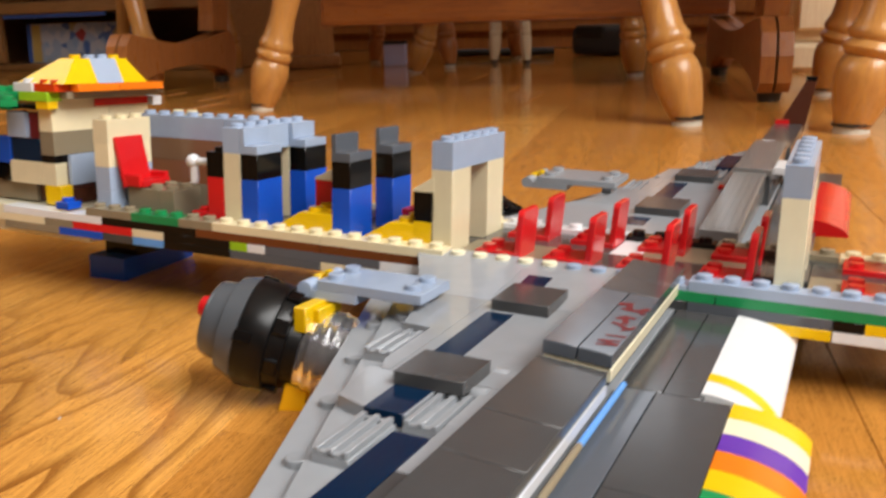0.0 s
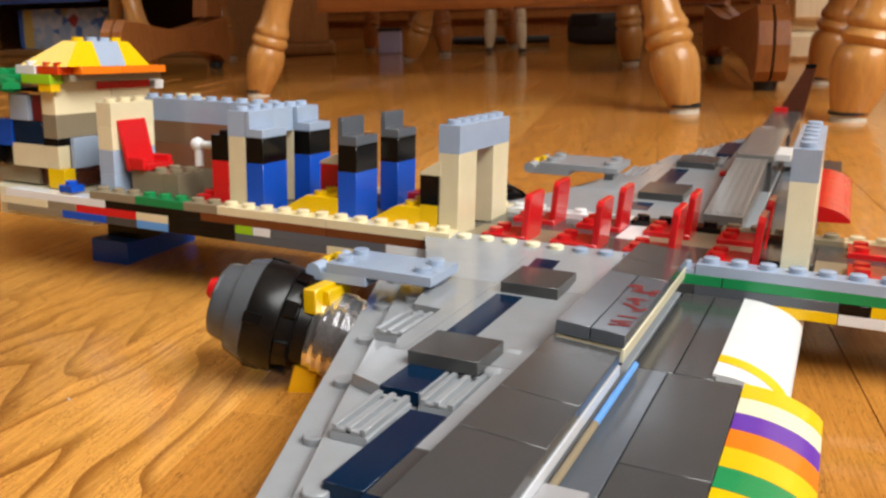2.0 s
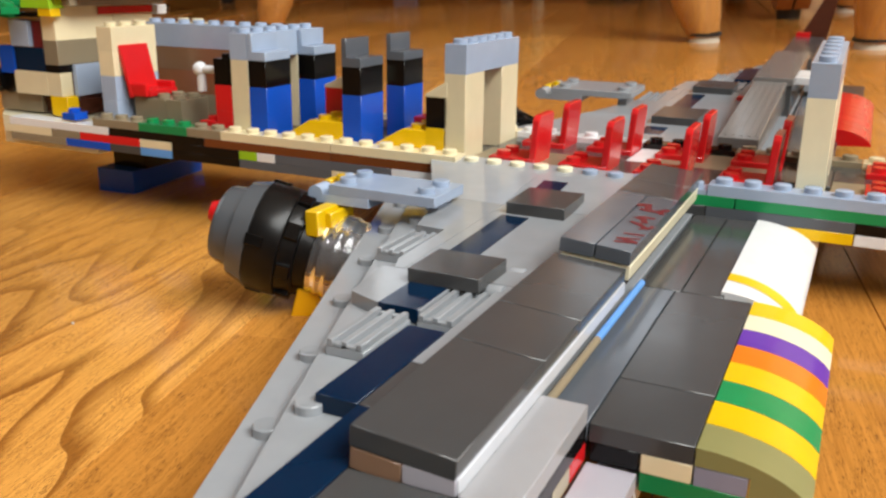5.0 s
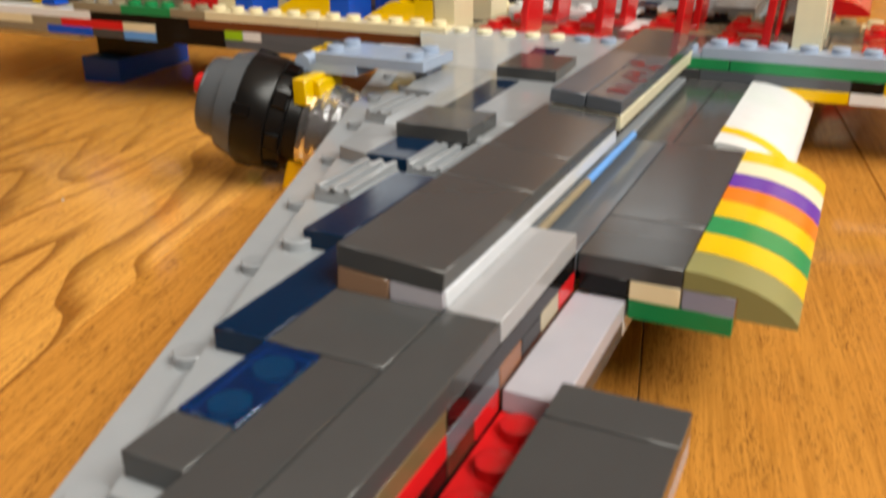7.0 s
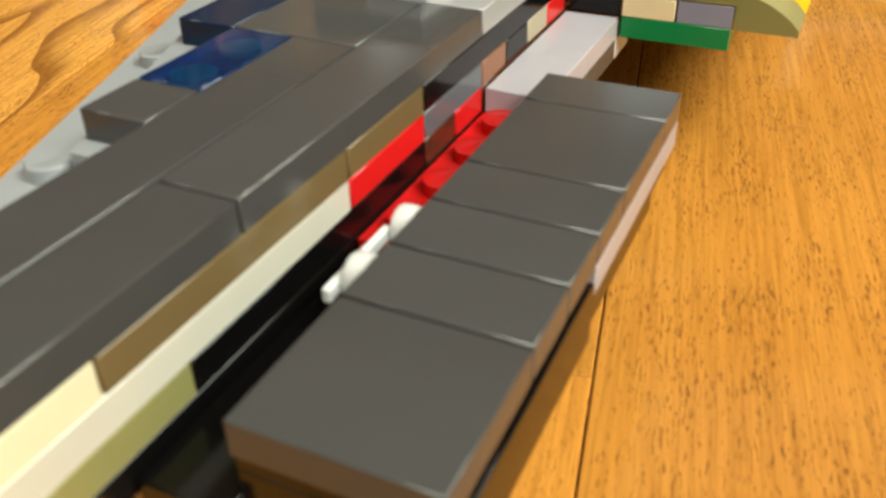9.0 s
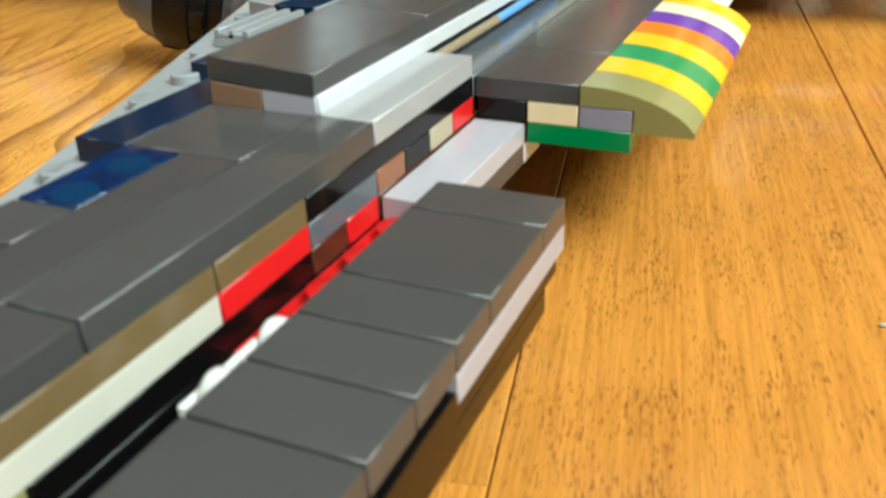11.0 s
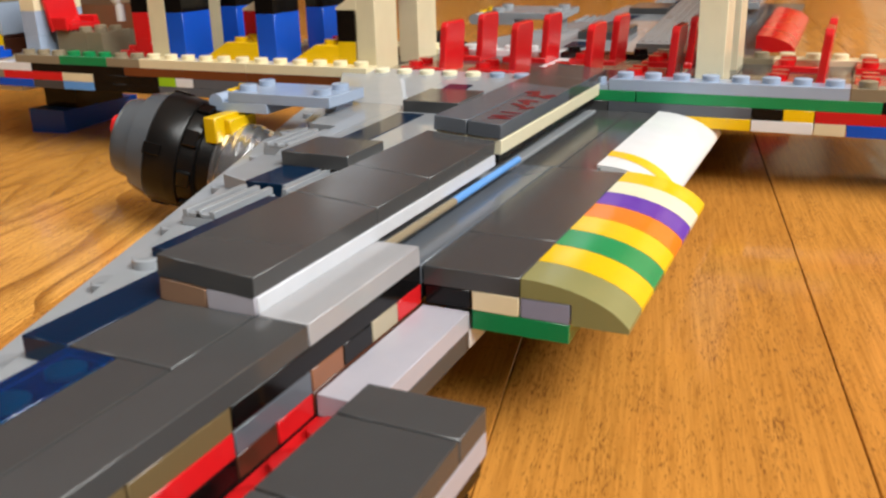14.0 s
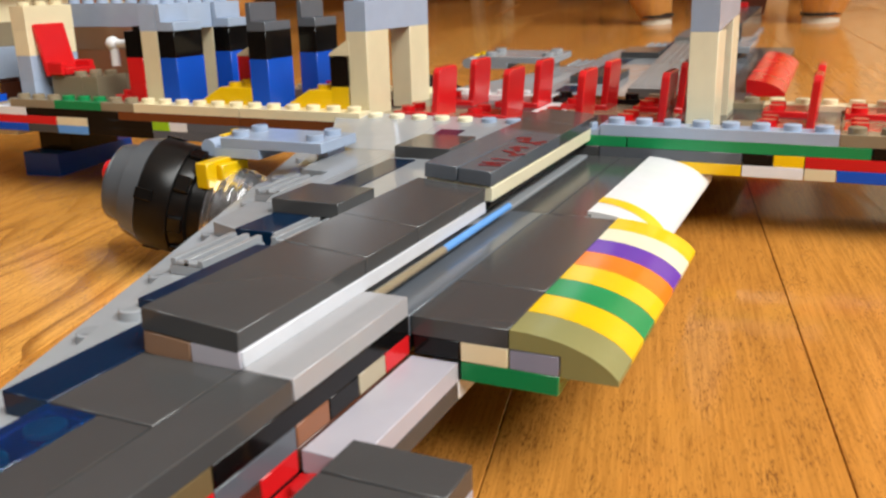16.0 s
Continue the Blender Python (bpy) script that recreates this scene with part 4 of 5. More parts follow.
SIDE = (
    (0, ((-28, 3, DTAN), (-25, 3, GREEN), (-22, 2, DTAN), (-20, 6, TAN), (-14, 6, TAN), (2, 8, BGREY), (10, 4, DTAN), (14, 6, TAN))),
    (-1, ((-34, 7, WHITE), (-27, 6, BLACK), (-21, 7, BROWN), (-14, 6, BROWN), (-8, 8, BLACK), (0, 3, GREEN), (3, 8, GREEN), (11, 3, BLACK), (14, 6, BGREY))),
    (-2, ((-34.4, 3.4, TAN), (-31, 2, DTAN), (-29, 4, RED), (-25, 2, TAN), (-23, 4, BLACK), (-19, 1, LIME), (-18, 1, WHITE), (-17, 6, SLATE), (-11, 5, WHITE), (-6, 8, DGREY), (2, 5, SLATE), (7, 1, BLACK), (8, 1, YELLOW), (9, 6, RED), (15, 5, WHITE))),
    (-3, ((-34, 4, DTAN), (-30, 3, BLUE), (-27, 2, DGREY), (-25, 2, MBLUE), (-23, 4, BLACK), (-19, 5, SLATE), (-14, 3, TAN), (-11, 2, WHITE), (-9, 2, RED), (-7, 10, BLACK), (3, 4, YELLOW), (7, 2, WHITE), (9, 1, TAN), (10, 6, BLUE), (16, 4, WHITE))),
)
for zt, row in SIDE:
    for u, du, m in row:
        fb(u, 21, zt, du, 1, 1, m, zt == 0, "plate")
        if zt < 0:
            fb(u, 28, zt, du, 1, 1, m, False, "plate")
for u, du, m in ((-28, 8, TAN), (-20, 12, TAN), (-8, 6, WHITE), (-2, 4, BLACK), (2, 5, DTAN), (7, 7, TAN), (14, 6, BGREY)):
    fb(u, 28, 0, du, 1, 1, m, True, "plate")
for u, du, m in ((-8, 5, CREAM), (-3, 5, BGREY)):
    fb(u, 21, -0.55, du, 1, 0.45, m, True, "plate")
# deck tiles between the seats
for u, du, v, dv, m in ((-8, 4, 22, 3, DTAN), (-8, 6, 25, 3, DGREY), (-4, 3, 22, 3, DGREY), (-1, 1.5, 22, 3, DBROWN), (-2, 1.3, 25, 3, WHITE), (0.5, 3.5, 22, 3, DGREY),
                        (-0.7, 4.7, 25, 3, DTAN), (4, 2, 24, 4, DGREY), (6, 4, 22, 3, DTAN), (6, 4, 25, 3, DGREY), (10, 6, 22, 6, DTAN)):
    fb(u, v, -0.6, du, dv, 0.5, m, False, "tile")


def arch(u, material, lint, rise=0.0):
    """Two columns and a lintel with studs; rise tilts the lintel up towards the far side, in degrees."""
    for v, up in ((22, 0.0), (26, 12.5 * math.sin(radians(rise)))):
        fb(u, v, 8 + up, 1, 2, 9 + up, material, False, "brick")
    fb(u, 22, 11, 1, 6, 3, lint, True, "lintel", (rise, 0, 0))


arch(-9.05, TAN, BGREY)
arch(4.85, CREAM, BGREY, 3.9)
arch(-20, TAN, BGREY)


def seat(u, v, m=RED):
    """A moulded toy seat: a two by two base with front studs, a thin upright back."""
    bm = bmesh.new()
    s = STUD
    add_box(bm, (0.02 * s, 0.02 * s, 0), (2.0 * s, 1.98 * s, 0.4 * s), 0.03 * s)
    for j in (0.5, 1.5):
        add_cyl(bm, (0.5 * s, j * s, 0.4 * s), 0.3 * s, 0.29 * s, 0.2 * s, 14)
    base = part("seat", bm, m, fus, "red moulded plastic seat", True)
    base.location = ((u - 2.0) * s, v * s, -0.46 * s)
    bm = bmesh.new()
    outline = [(0.05, 0), (1.95, 0), (1.95, 2.0), (1.8, 2.2), (0.2, 2.2), (0.05, 2.0)]
    add_prism(bm, [(p * s, q * s) for p, q in outline], 0, 0, 0.28 * s)
    bmesh.ops.bevel(bm, geom=list(bm.edges), offset=0.04 * s, segments=1, affect="EDGES")
    back = part("seat_back", bm, m, base)
    back.location = (1.72 * s, 0, 0)
    back.rotation_euler = (0, radians(4), 0)
    return base


for u in (-4.7, -1.7, 1.3, 4.4):
    seat(u, 22.1)
    seat(u, 26.0)
for u in (9.45, 12.4):
    seat(u, 22.1)
    seat(u, 26.0)

# towers in the galley
for u, cap in ((-19, BGREY), (-14, SLATE)):
    for v in (22, 26):
        fb(u, v, 5, 1, 2, 6, BLUE, False, "brick")
        fb(u, v, 8, 1, 2, 3, BLACK, False, "brick")
        fb(u, v, 9, 1, 2, 1, cap, False, "bracket")
        fb(u, v, 11, 0.28, 2, 2, cap, False, "bracket")
# yellow sloped units and stacked bricks beside them
for u in (-17.3, -12.6):
    shape(fus, "slope", [(u + FO, -0.46), (u + FO, -0.2), (u + 1.6 + FO, 0.72), (u + 3.6 + FO, 0.72), (u + 3.6 + FO, -0.46)], 1, 22.02, 24, YELLOW, bevel=0.02)
    for k in range(2):
        bm = bmesh.new()
        for j in (22.5, 23.5):
            add_cyl(bm, ((u + 2.1 + k + FO) * STUD, j * STUD, 0.72 * STUD), 0.3 * STUD, 0.29 * STUD, 0.2 * STUD, 14)
        part("stud", bm, YELLOW, fus, smooth=True)
fb(-16.3, 24.2, 2, 1.8, 2, 3, RED, False, "brick")
fb(-16.3, 24.2, 5, 1.8, 2, 3, RED, False, "brick")
shape(fus, "slope", [(-16.3 + FO, 1.9), (-16.3 + FO, 2.0), (-14.8 + FO, 2.7), (-14.5 + FO, 2.7), (-14.5 + FO, 1.9)], 1, 24.2, 26.2, TAN, bevel=0.02)
fb(-9.9, 22, 2.3, 1, 2, 3.3, YELLOW, False, "brick")
fb(-9.9, 22, 5.5, 1, 2, 3.2, BLACK, False, "brick")
shape(fus, "slope", [(-9.9 + FO, 2.16), (-9.9 + FO, 2.26), (-9.0 + FO, 2.8), (-8.9 + FO, 2.8), (-8.9 + FO, 2.16)], 1, 22, 24, TAN, bevel=0.02)
fb(-12, 25, 2, 2, 2, 3, RED, False, "brick")
fb(-21, 22, 2, 1, 2, 3, RED, False, "brick")
fb(-22, 22, 0.6, 1, 2, 1.6, RED, True, "plate")
fb(-21, 22, 5, 1, 2, 3, RED, False, "brick")
fb(-21, 22, 8, 1, 2, 3, BLACK, True, "brick")
# white tap
bm = bmesh.new()
add_cyl(bm, (-21.9 * STUD, 22.6 * STUD, 1.5 * STUD), 0.22 * STUD, 0.22 * STUD, 1.0 * STUD, 12)
add_cyl(bm, (-21.9 * STUD, 22.6 * STUD, 2.55 * STUD), 0.2 * STUD, 0.2 * STUD, 1.2 * STUD, 12, "X")
bmesh.ops.create_icosphere(bm, subdivisions=2, radius=0.36 * STUD, matrix=Matrix.Translation((-21.95 * STUD, 22.6 * STUD, 2.55 * STUD)))
part("tap", bm, WHITE, fus, "white plastic tap", True)
# far side wall of the cabin
for zt, h, m in ((11, 3, BGREY), (8, 3, MBROWN), (5, 3, NOUGAT), (2, 3, DTAN)):
    fb(-29, 26, zt, 6, 1, h, m, zt == 11, "brick")
    fb(-23, 26, zt, 3, 1, h, m, zt == 11, "brick")
fb(-28, 27.1, 11.0, 2, 1, 1, TAN, True, "plate")
fb(-28, 27.1, 10.0, 2, 1, 10, TAN, False, "brick")
# cross wall with the leaning red chair and its bench
for zt, m in ((11, TAN), (8, TAN), (5, BGREY), (2, BGREY)):
    fb(-28, 21.8, zt, 1, 3.05, 3, m, zt == 11, "brick")
bm = bmesh.new()
s = STUD
add_prism(bm, [(p * s, q * s) for p, q in [(0.05, 0), (1.95, 0), (1.95, 2.6), (0.05, 2.6)]], 0, 0, 0.25 * s)
bmesh.ops.bevel(bm, geom=list(bm.edges), offset=0.04 * s, segments=1, affect="EDGES")
ob = part("chair_back", bm, RED, fus, "red chair back leaning on the wall")
ob.location, ob.rotation_euler = (-26.2 * s, 22.12 * s, 0.9 * s), (0, radians(-13), 0)
fb(-26.45, 22.4, 2.5, 2, 2, 3.5, DTAN, True, "brick")
fb(-24.45, 22.4, 2.5, 1.0, 2, 3.5, DTAN, True, "brick")
bm = bmesh.new()
add_box(bm, (-26.35 * s, 22.35 * s, 1.02 * s), (-25.0 * s, 24.3 * s, 1.34 * s), 0.05 * s, 2)
part("chair_seat", bm, RED, fus)
for v in (22.2, 24.05):
    bm = bmesh.new()
    add_box(bm, (-26.3 * s, v * s, 1.0 * s), (-25.1 * s, (v + 0.3) * s, 1.65 * s), 0.1 * s, 2)
    part("chair_arm", bm, RED, fus)

# ---- cockpit ----
bm = bmesh.new()
add_prism(bm, [(p * STUD, q * STUD) for p, q in [(-36.4, 23), (-34.6, 21.4), (-27.7, 21.2), (-27.7, 28.8), (-34.6, 28.6), (-36.4, 27)]], 2, -1.9 * STUD, -0.46 * STUD)
cock = part("cockpit", bm, CREAM, plane, "cockpit of tan, grey and black bricks under a yellow sloped roof")


def cb(u, v, zt, du, dv, h, m, studs=False, name="", turn=None):
    return brick(cock, u + FO, v, zt + ZO, du, dv, h, m, studs, name, turn)


for v, dv in ((22, 4), (26, 3)):
    for zt, h, m in ((13.2, 4.35, TAN), (8.85, 3.1, DTAN)):
        cb(-32, v, zt, 1, dv, h, m, False, "brick")
    cb(-32, v, 5.75, 1, dv, 1, BLACK, False, "plate")
for v, dv, m, low in ((22, 0.8, TAN, YELLOW), (22.8, 6.2, DBROWN, DBROWN)):
    cb(-32, v, 4.75, 1, dv, 3, m, False, "brick")
    cb(-31.9, v, 1.75, 1.2, dv, 2.6, low, False, "brick")
cb(-34.4, 22, 4.75, 2.4, 2, 3, TAN, True, "brick")
cb(-31, 22.8, 5.75, 0.3, 1.75, 4.6, BGREY, False, "brick")
cb(-30, 25, 5, 1.5, 2, 6, BLACK, False, "brick")
cb(-36.2, 22.4, 2.2, 3.2, 2, 3, DTAN, False, "brick")
cb(-33, 22.6, 2.2, 1, 2, 3, DBROWN, False, "brick")
cb(-36.2, 24.6, 2.2, 1, 3, 3, DTAN, False, "brick")
for u, v in ((-35.6, 21.7), (-35.6, 23.6), (-34.9, 22.2)):
    bm = bmesh.new()
    add_lathe(bm, [(r * STUD, h * STUD) for r, h in ((0.3, 0.0), (0.62, 0.02), (0.7, 0.1), (0.7, 0.5), (0.62, 0.58), (0.3, 0.6))], 20, Matrix.Translation((u * STUD, v * STUD, 1.28 * STUD)) @ pose(0, 0, 0, -90, 0, 0))
    part("wheel", bm, BLACK, cock, "small black wheel", True)
cb(-36.2, 23.0, 4.4, 2.0, 1.6, 2.2, BLACK, False, "brick")
cb(-35.4, 22.0, 7.9, 1.1, 1, 3.6, BLUE, False, "brick")
cb(-34.25, 22.05, 7.8, 2.15, 0.5, 3, NAVY, False, "window_pane")
cb(-34.4, 22.0, 11.2, 1.4, 0.7, 3.3, BGREY, False, "brick")
cb(-32.95, 22.2, 11.2, 0.7, 1, 3.4, DRED, False, "brick")
cb(-34.95, 22.5, 11.2, 0.5, 1, 3.4, DRED, False, "brick")
cb(-30.98, 24.85, 12.95, 0.14, 4.05, 1, RED, False, "plate")
cb(-31.5, 29.02, 12.95, 0.9, 0.75, 1.3, WHITE, False, "plate")
cb(-32.3, 22.3, 14.1, 2.2, 6.7, 0.9, DTAN, False, "plate")
cb(-33, 22.6, 15.15, 3.4, 2.9, 1, ORANGE, False, "plate")
cb(-33, 25.5, 15.15, 3.4, 3.4, 1, ORANGE, False, "plate")
cb(-31.68, 21.6, 15.15, 1.5, 0.98, 1, FLAME, True, "plate")
cb(-33.05, 21.5, 15.2, 1.35, 1, 1.1, WHITE, True, "plate")
cb(-32.73, 21.5, 14.1, 2.06, 1.0, 1.2, LIME, False, "plate")
cb(-34.4, 22.0, 12.3, 2.4, 1.0, 0.6, BLACK, False, "plate")
cb(-31.6, 21.55, 12.9, 0.9, 0.7, 1, YELLOW, False, "plate")
cb(-30.2, 21.1, 0.2, 0.9, 0.9, 0.9, BLUE, True, "plate")
for k, (u, v, a) in enumerate(((-35.2, 21.3, 10), (-34.3, 22.0, 55), (-34.0, 20.9, -25), (-34.7, 22.6, 80), (-34.9, 21.6, 35))):
    ob = cb(u, v, 12.8 + 0.35 * k, 1.5, 0.9, 0.8, GREEN, True, "leaf", (0, 8 * (-1) ** k, a))
# yellow sloped roof with a grey middle strip
base_z, top_z = 6.03, 7.3


def roof_block(name, va, vb, ta, tb, m):
    bm = bmesh.new()
    lo = [(-32.7, va), (-29.4, va), (-29.4, vb), (-32.7, vb)]
    hi = [(-30.95, ta), (-29.95, ta), (-29.95, tb), (-30.95, tb)]
    a = [bm.verts.new((u * STUD, v * STUD, base_z * STUD)) for u, v in lo]
    b = [bm.verts.new((u * STUD, v * STUD, top_z * STUD)) for u, v in hi]
    bm.faces.new(a[::-1])
    bm.faces.new(b)
    for i in range(4):
        bm.faces.new((a[i], a[(i + 1) % 4], b[(i + 1) % 4], b[i]))
    for j in range(max(1, int(round(tb - ta)))):
        for u in (-30.45,):
            add_cyl(bm, (u * STUD, (ta + (j + 0.5) * (tb - ta) / max(1, round(tb - ta))) * STUD, top_z * STUD), 0.3 * STUD, 0.29 * STUD, 0.2 * STUD, 14)
    part(name, bm, m, cock, "", True)


roof_block("roof_slope", 21.8, 24.1, 23.1, 24.1, YELLOW)
roof_block("roof_slope", 24.1, 25.9, 24.1, 25.9, BGREY)
roof_block("roof_slope", 25.9, 27.7, 25.9, 26.7, YELLOW)

# foot under the nose
shape(cock, "foot", [(-30.9, -4.9), (-30.9, -3.45), (-28.3, -3.45), (-28.3, -4.9)], 1, 24.0, 29.6, BLUE, "blue plastic foot block on the floor", bevel=0.03)
cb(-31, 25, -4.6, 2.4, 3.5, 4, BLACK, False, "brick")

# tip of the far wing: tapered upright fin, swept back
shape(plane, "winglet", [(1.2, 1.8), (3.5, 1.8), (4.15, 6.1), (3.3, 6.1)], 1, 70.0, 70.6, DBROWN, "tall dark brown winglet", bevel=0.03)
brick(plane, 1.3, 68.0, 7.2, 1.1, 1.2, 1.4, RED, False, "red_plate")

shape(plane, "winglet_cap", [(3.27, 6.11), (4.17, 6.11), (4.2, 6.5), (3.3, 6.5)], 1, 69.98, 70.62, BLACK, bevel=0.03)
# ---- furniture round the toy ----
def turned_leg(h, r):
    """Profile of a turned chair leg: narrow foot, long swell, bead rings, upper vase."""
    return [(r * 0.60, 0.0), (r * 0.64, 0.003), (r * 0.79, 0.015), (r * 0.94, 0.031), (r * 1.0, 0.043), (r * 0.96, 0.052), (r * 0.86, 0.058), (r * 0.8, 0.060), (r * 0.92, 0.063), (r * 0.98, 0.067), (r * 0.92, 0.071),
            (r * 0.82, 0.074), (r * 0.90, 0.077), (r * 0.92, 0.081), (r * 0.84, 0.086), (r * 0.75, 0.092), (r * 0.69, 0.115), (r * 0.74, 0.17), (r * 0.88, 0.27), (r * 0.7, h - 0.06), (r * 0.55, h)]


def dining_chair(feet, label, material, r=0.024, pads=True, lift=0.006, narrow=0.64, shift=0.0):
    """A chair on four splayed turned legs that stand on the given feet, in order round the seat; the last two carry the back."""
    cx, cy = sum(f[0] for f in feet) / 4, sum(f[1] for f in feet) / 4
    root = thing("dining_chair", label, "chair", pose(cx, cy, 0), group="chairs round the table")
    tops = []
    for fx, fy in feet:
        foot = Vector((fx - cx, fy - cy, lift))
        top = Vector(((fx - cx) * narrow + shift, (fy - cy) * 0.88, 0.44))
        tops.append(top)
        axis = (top - foot).to_track_quat("Z", "Y").to_matrix().to_4x4()
        bm = bmesh.new()
        add_lathe(bm, turned_leg((top - foot).length, r), 24, Matrix.Translation(foot) @ axis)
        leg = part("leg", bm, material, root, smooth=True)
        bm = bmesh.new()
        add_cyl(bm, (foot.x, foot.y, lift + 0.0005), r * 0.665, r * 0.665, 0.0025, 18)
        part("foot_ring", bm, METAL_DK, leg, "dark ring", True)
        bm = bmesh.new()
        add_cyl(bm, (foot.x, foot.y, 0), r * 0.6, r * 0.56, lift + 0.002, 18)
        part("foot_pad", bm, FELT if pads else METAL_DK, leg, "white felt foot pad" if pads else "black foot pad", True)
    bm = bmesh.new()
    lo = [bm.verts.new((t.x * 1.25, t.y * 1.25, 0.43)) for t in tops]
    hi = [bm.verts.new((t.x * 1.25, t.y * 1.25, 0.465)) for t in tops]
    bm.faces.new(lo[::-1])
    bm.faces.new(hi)
    for i in range(4):
        bm.faces.new((lo[i], lo[(i + 1) % 4], hi[(i + 1) % 4], hi[i]))
    bmesh.ops.bevel(bm, geom=list(bm.edges), offset=0.01, segments=2, affect="EDGES")
    part("seat", bm, material, root)
    for t in tops[2:]:
        bm = bmesh.new()
        add_cyl(bm, (t.x * 1.1, t.y * 1.1, 0.46), 0.014, 0.011, 0.5, 12)
        part("back_post", bm, material, root, smooth=True)
    a, b = tops[2] * 1.1, tops[3] * 1.1
    d = (b - a).normalized() * 0.03
    n = Vector((-d.y, d.x, 0)) * 0.5
    bm = bmesh.new()
    ring = [(a - d - n), (b + d - n), (b + d + n), (a - d + n)]
    lo = [bm.verts.new((q.x, q.y, 0.9)) for q in ring]
    hi = [bm.verts.new((q.x, q.y, 0.99)) for q in ring]
    bm.faces.new(lo[::-1])
    bm.faces.new(hi)
    for i in range(4):
        bm.faces.new((lo[i], lo[(i + 1) % 4], hi[(i + 1) % 4], hi[i]))
    part("back_rail", bm, material, root)
    return root


dining_chair(((-0.647, 0.867), (-0.09, 0.80), (-0.302, 1.50), (-0.80, 1.62)), "honey oak dining chair with turned legs on felt pads", HONEY, narrow=0.52, shift=0.045)
dining_chair(((0.057, 0.77), (0.50, 0.72), (0.54, 1.12), (0.022, 1.148)), "honey oak dining chair with thick turned legs", HONEY, 0.026)
dining_chair(((-1.119, 1.185), (-1.70, 1.25), (-1.70, 1.70), (-1.30, 1.66)), "honey oak dining chair beside the trestle table", HONEY)
dining_chair(((-1.12, 2.02), (-0.80, 1.80), (-0.78, 2.20), (-1.15, 2.34)), "darker oak dining chair behind the trestle table", CHERRY_Z, 0.022)
dining_chair(((-0.754, 1.96), (-0.655, 1.92), (-0.726, 2.12), (-0.82, 2.14)), "small cream painted chair with thin legs", CHAIR_CREAM, 0.013, False)


def trestle_foot(x, ya, yb, parent, ends):
    """A trestle end: two thick arched base boards side by side, and two curved uprights that spread to both ends of the base."""
    n = 16
    outline = []
    for k in range(n + 1):
        q = k / n
        outline.append((ya + (yb - ya) * q, 0.012 + 0.03 * math.sin(math.pi * q) ** 0.8 if 0.12 < q < 0.88 else 0.012))
    for k in range(n, -1, -1):
        q = k / n
        outline.append((ya + (yb - ya) * q, 0.1 - 0.02 * math.sin(math.pi * q) ** 1.6))
    # rounded noses at both ends
    outline[0], outline[n] = (ya + 0.012, 0.012), (yb - 0.012, 0.012)
    outline[n + 1:n + 2] = [(yb, 0.024), (yb + 0.004, 0.055), (yb - 0.002, 0.082), (yb - 0.014, 0.095), (yb - 0.02, 0.1)]
    outline[-1:] = [(ya + 0.02, 0.1), (ya + 0.014, 0.095), (ya + 0.002, 0.082), (ya - 0.004, 0.055), (ya, 0.024)]
    foot = None
    for p, q in ((x - 0.018, x - 0.0015), (x + 0.0015, x + 0.018)):
        bm = bmesh.new()
        add_prism(bm, outline, 0, p, q)
        bmesh.ops.bevel(bm, geom=[e for e in bm.edges if len(e.link_faces) == 2 and e.calc_face_angle(0) > 0.9], offset=0.006, segments=2, affect="EDGES")
        foot = part("base_board", bm, CHERRY_Z, parent)
    for y in (ya + 0.035, yb - 0.035):
        bm = bmesh.new()
        add_cyl(bm, (x, y, 0), 0.013, 0.015, 0.0125, 16)
        part("foot_pad", bm, METAL_DK, foot, "black foot pad", True)
    mid = (ya + yb) / 2
    for end, way in ends:
        # an upright that leaves the end of the base, bows inwards and carries the top
        rows = [(0.02, 0.1005), (0.012, 0.13), (0.008, 0.16), (0.014, 0.2), (0.05, 0.33), (0.10, 0.46), (0.12, 0.58), (0.10, 0.699)]
        outer = [(end + way * d * min(1.0, abs(mid - end) / 0.2), z) for d, z in rows]
        inner = [(y + way * 0.07, z) for y, z in reversed(outer)]
        bm = bmesh.new()
        add_prism(bm, outer + inner, 0, x - 0.0145, x + 0.0145)
        part("upright", bm, CHERRY_Z, parent)


table = thing("trestle_table", "dark cherry-stained trestle table with paired base boards and curved uprights", "table", pose(-0.44, 1.20, 0, 0, 0, 14.8))
trestle_foot(0.352, -0.28, 0.28, table, ((-0.28, 1), (0.28, -1)))
trestle_foot(-0.6, -0.07, 0.35, table, ((0.35, -1),))
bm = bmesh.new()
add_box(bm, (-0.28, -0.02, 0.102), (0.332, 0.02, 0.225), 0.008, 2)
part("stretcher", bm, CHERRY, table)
bm = bmesh.new()
add_box(bm, (-0.28, -0.018, 0.2255), (-0.2, 0.018, 0.699), 0.006, 2)
part("hanger", bm, CHERRY_Z, table)
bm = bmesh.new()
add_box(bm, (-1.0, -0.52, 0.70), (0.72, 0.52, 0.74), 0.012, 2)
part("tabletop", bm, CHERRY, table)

# pale oak post beyond the table
post = thing("newel_post", "pale oak square post with a moulded base on the floor", "post", pose(-1.22, 1.87, 0, 0, 0, 33))
for nm, w, za, zb, bv in (("shaft", 0.055, 0.0305, 1.05, 0.003), ("base", 0.07, 0.0, 0.03, 0.008), ("cap", 0.068, 1.0505, 1.09, 0.008)):
    bm = bmesh.new()
    add_box(bm, (-w, -w, za), (w, w, zb), bv, 2)
    part(nm, bm, TAN_OAK, post)

# sideboard along the back wall
side = thing("sideboard", "dark cherry-stained sideboard with panelled doors", "sideboard")
bm = bmesh.new()
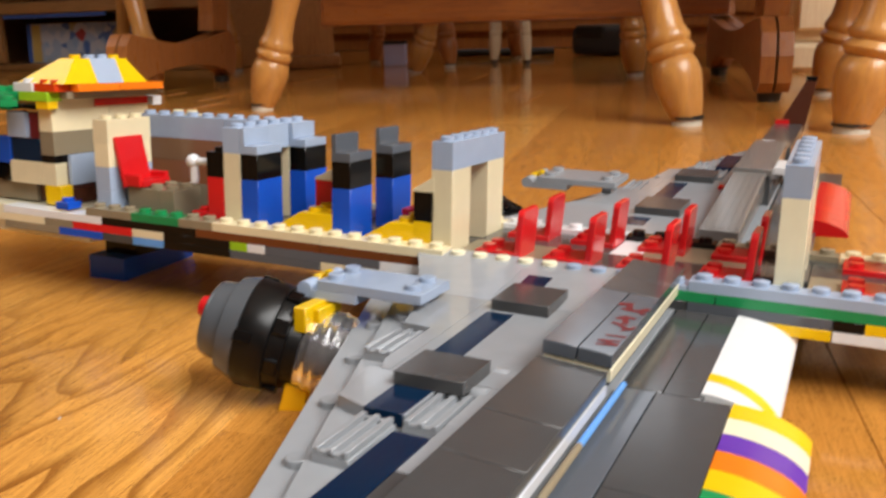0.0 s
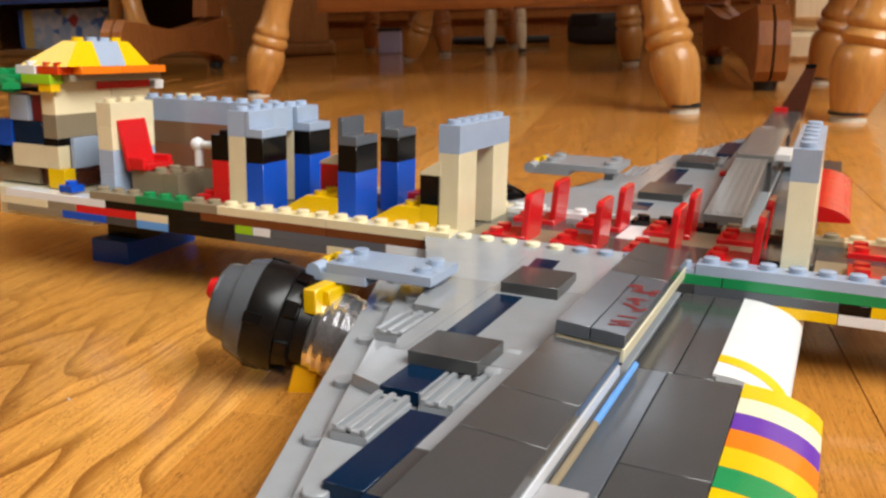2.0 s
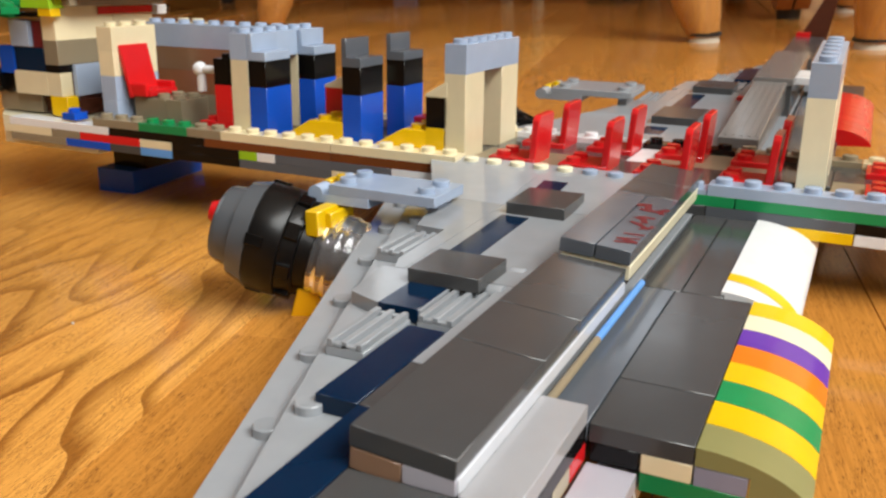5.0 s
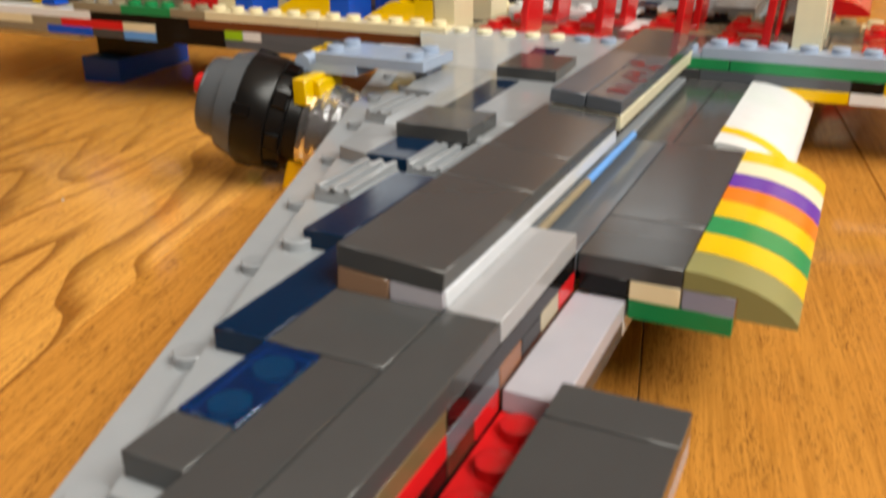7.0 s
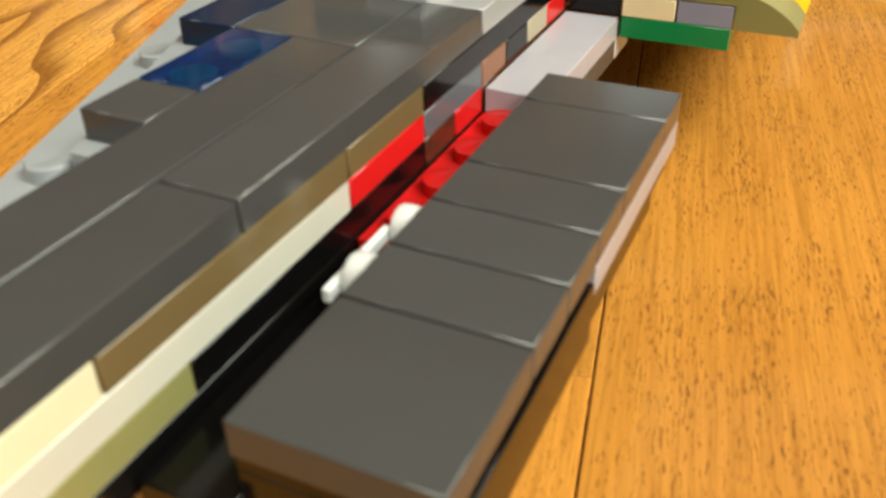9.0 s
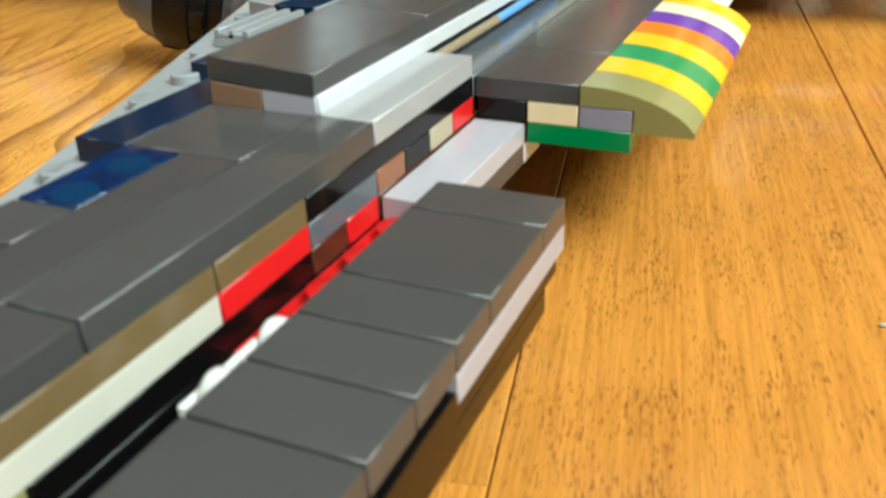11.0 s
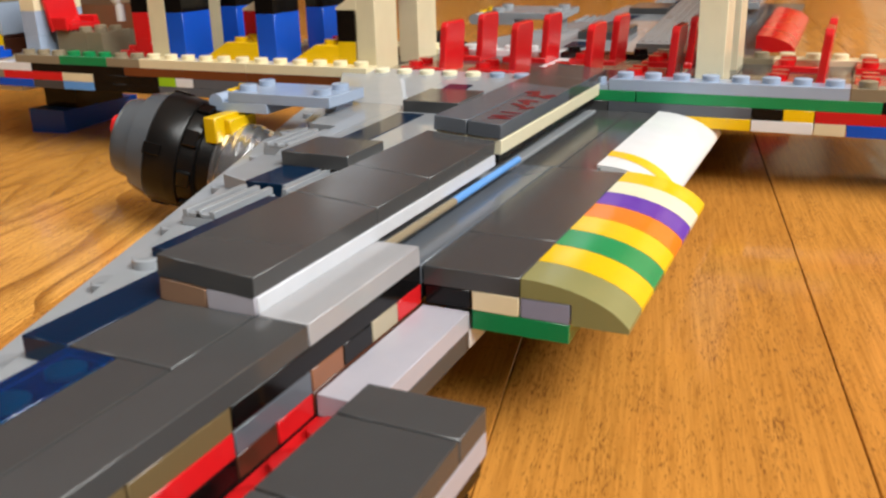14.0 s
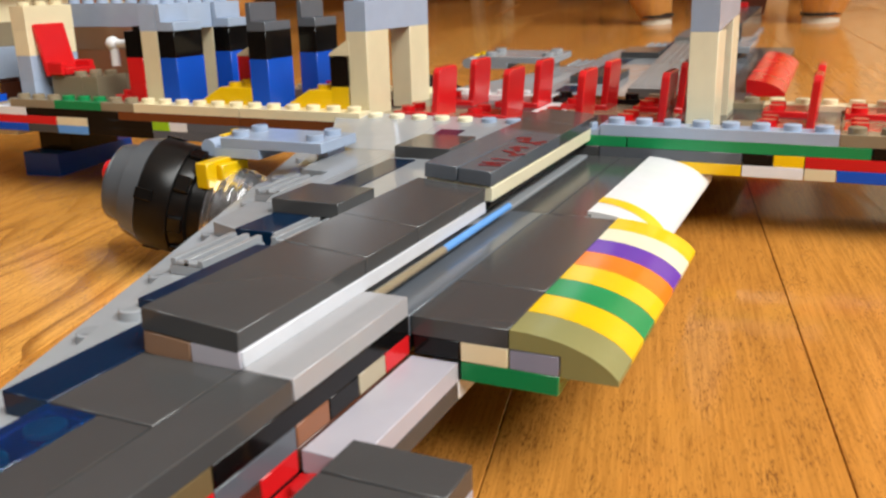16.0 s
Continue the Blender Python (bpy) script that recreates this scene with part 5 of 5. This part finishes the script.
add_box(bm, (-2.33, 2.95, 0.06), (0.02, 3.38, 0.86), 0.006)
add_box(bm, (-2.28, 2.99, 0.0), (-0.03, 3.36, 0.06))
body = part("body", bm, CHERRY_Z, side)
for k in range(-2, 4):
    bm = bmesh.new()
    add_box(bm, (-1.53 + k * 0.389, 2.93, 0.10), (-1.53 + k * 0.389 + 0.375, 2.949, 0.80), 0.005)
    add_box(bm, (-1.48 + k * 0.389, 2.922, 0.16), (-1.48 + k * 0.389 + 0.275, 2.932, 0.74), 0.006)
    door = part("door", bm, CHERRY_Z, side)
    bm = bmesh.new()
    add_cyl(bm, (-1.20 + k * 0.389, 2.90, 0.48), 0.012, 0.009, 0.03, 12, "Y")
    part("knob", bm, METAL_DK, door, smooth=True)
bm = bmesh.new()
add_box(bm, (-2.36, 2.91, 0.86), (0.05, 3.39, 0.89), 0.006)
part("top", bm, CHERRY, side)

# pale oak cabinet beyond the table
cab = thing("cabinet", "pale oak cabinet with a moulded base", "cabinet")
for nm, lo, hi, bv in (("body", (-0.06, 1.62, 0.05), (0.8, 1.97, 0.66), 0.004), ("base", (-0.075, 1.605, 0.0), (0.815, 1.985, 0.049), 0.008), ("top", (-0.08, 1.6, 0.661), (0.82, 1.99, 0.685), 0.006),
                       ("door", (-0.045, 1.602, 0.07), (0.36, 1.619, 0.64), 0.005), ("door", (0.375, 1.602, 0.07), (0.785, 1.619, 0.64), 0.005)):
    bm = bmesh.new()
    add_box(bm, lo, hi, bv)
    part(nm, bm, PALE_OAK, cab)

# low bookcase with a picture book in its bottom compartment
case = thing("bookcase", "low brown oak bookcase with a picture book in its bottom shelf", "bookcase")
bx, by = -2.45, 1.78
for nm, lo, hi, m in (("side_panel", (0, 0, 0), (0.025, 0.3, 0.8), BROWN_OAK), ("side_panel", (0.975, 0, 0), (1.0, 0.3, 0.8), BROWN_OAK), ("shelf", (0.025, 0, 0.0), (0.975, 0.3, 0.018), BROWN_OAK),
                      ("shelf", (0.025, 0, 0.158), (0.975, 0.3, 0.19), BROWN_OAK), ("shelf", (0.025, 0, 0.47), (0.975, 0.3, 0.5), BROWN_OAK), ("top", (-0.01, -0.01, 0.8), (1.01, 0.31, 0.825), BROWN_OAK),
                      ("back_panel", (0.025, 0.288, 0.019), (0.975, 0.3, 0.8), DARKWOOD), ("drawer_front", (0.026, -0.006, 0.02), (0.215, 0.012, 0.156), BROWN_OAK), ("shelf_edge", (0.22, 0.004, 0.146), (0.62, 0.014, 0.1575), BOOK_B)):
    bm = bmesh.new()
    add_box(bm, [bx + lo[0], by + lo[1], lo[2]], [bx + hi[0], by + hi[1], hi[2]], 0.002)
    part(nm, bm, m, case)
book = thing("picture_book", "large picture book with a blue spine standing on the bookcase shelf", "book", pose(-2.2, by + 0.05, 0.0185, -4, 0, 3))
for nm, lo, hi, m, lb in (("spine", (0, 0, 0), (0.016, 0.024, 0.112), BOOK_B, "blue spine"), ("cover", (0.0165, 0.0, 0), (0.4, 0.003, 0.112), COVER_A, ""), ("cover_strip", (0.02, -0.0012, 0.002), (0.055, -0.0002, 0.11), BOOK_Y, "tan printed strip"),
                          ("page_block", (0.0165, 0.0032, 0.002), (0.397, 0.0205, 0.11), PAPER, ""), ("cover", (0.0165, 0.021, 0), (0.4, 0.024, 0.112), COVER_A, "")):
    bm = bmesh.new()
    add_box(bm, lo, hi, 0.0004)
    part(nm, bm, m, book, lb)

# small things on the floor further back
card = thing("card_box", "small pale lilac cardboard box with a dark lid on the floor", "box", pose(-0.995, 1.90, 0, 0, 0, 20))
bm = bmesh.new()
add_box(bm, (-0.027, -0.02, 0), (0.027, 0.02, 0.052), 0.002)
body = part("body", bm, PAPER, card)
bm = bmesh.new()
add_box(bm, (-0.028, -0.021, 0.0525), (0.028, 0.021, 0.06), 0.001)
part("lid", bm, SHADE, card, "dark lid")
case2 = thing("camera_bag", "black cloth bag lying on the floor", "bag", pose(-0.575, 2.37, 0, 0, 0, -25))
bm = bmesh.new()
add_box(bm, (-0.09, -0.06, 0), (0.09, 0.06, 0.075), 0.02, 3)
part("body", bm, SHADE, case2, smooth=True)
bm = bmesh.new()
add_box(bm, (-0.07, -0.064, 0.045), (0.03, 0.062, 0.082), 0.008, 2)
part("flap", bm, METAL_DK, case2)
rod = thing("black_rod", "thin black metal rod lying on the floor behind the cream chair", "rod", pose(-0.88, 2.34, 0.011, 0, 90, 22))
bm = bmesh.new()
add_cyl(bm, (0, 0, -0.15), 0.011, 0.011, 0.3, 12)
part("rod", bm, METAL_DK, rod, smooth=True)

# specks of white lint on the boards
for x, y, a in ((0.084, 0.0232, 20), (-0.1408, 0.0755, -35)):
    lint = thing("lint", "tiny white speck of lint lying on the floorboards", "lint", pose(x, y, 0, 0, 0, a), group="lint on the floor")
    bm = bmesh.new()
    bmesh.ops.create_icosphere(bm, subdivisions=2, radius=0.0006, matrix=Matrix.Translation((0, 0, 0.0003)) @ Matrix.Diagonal((1.6, 0.6, 0.5, 1)))
    part("speck", bm, FELT, lint, smooth=True)

make_boards()
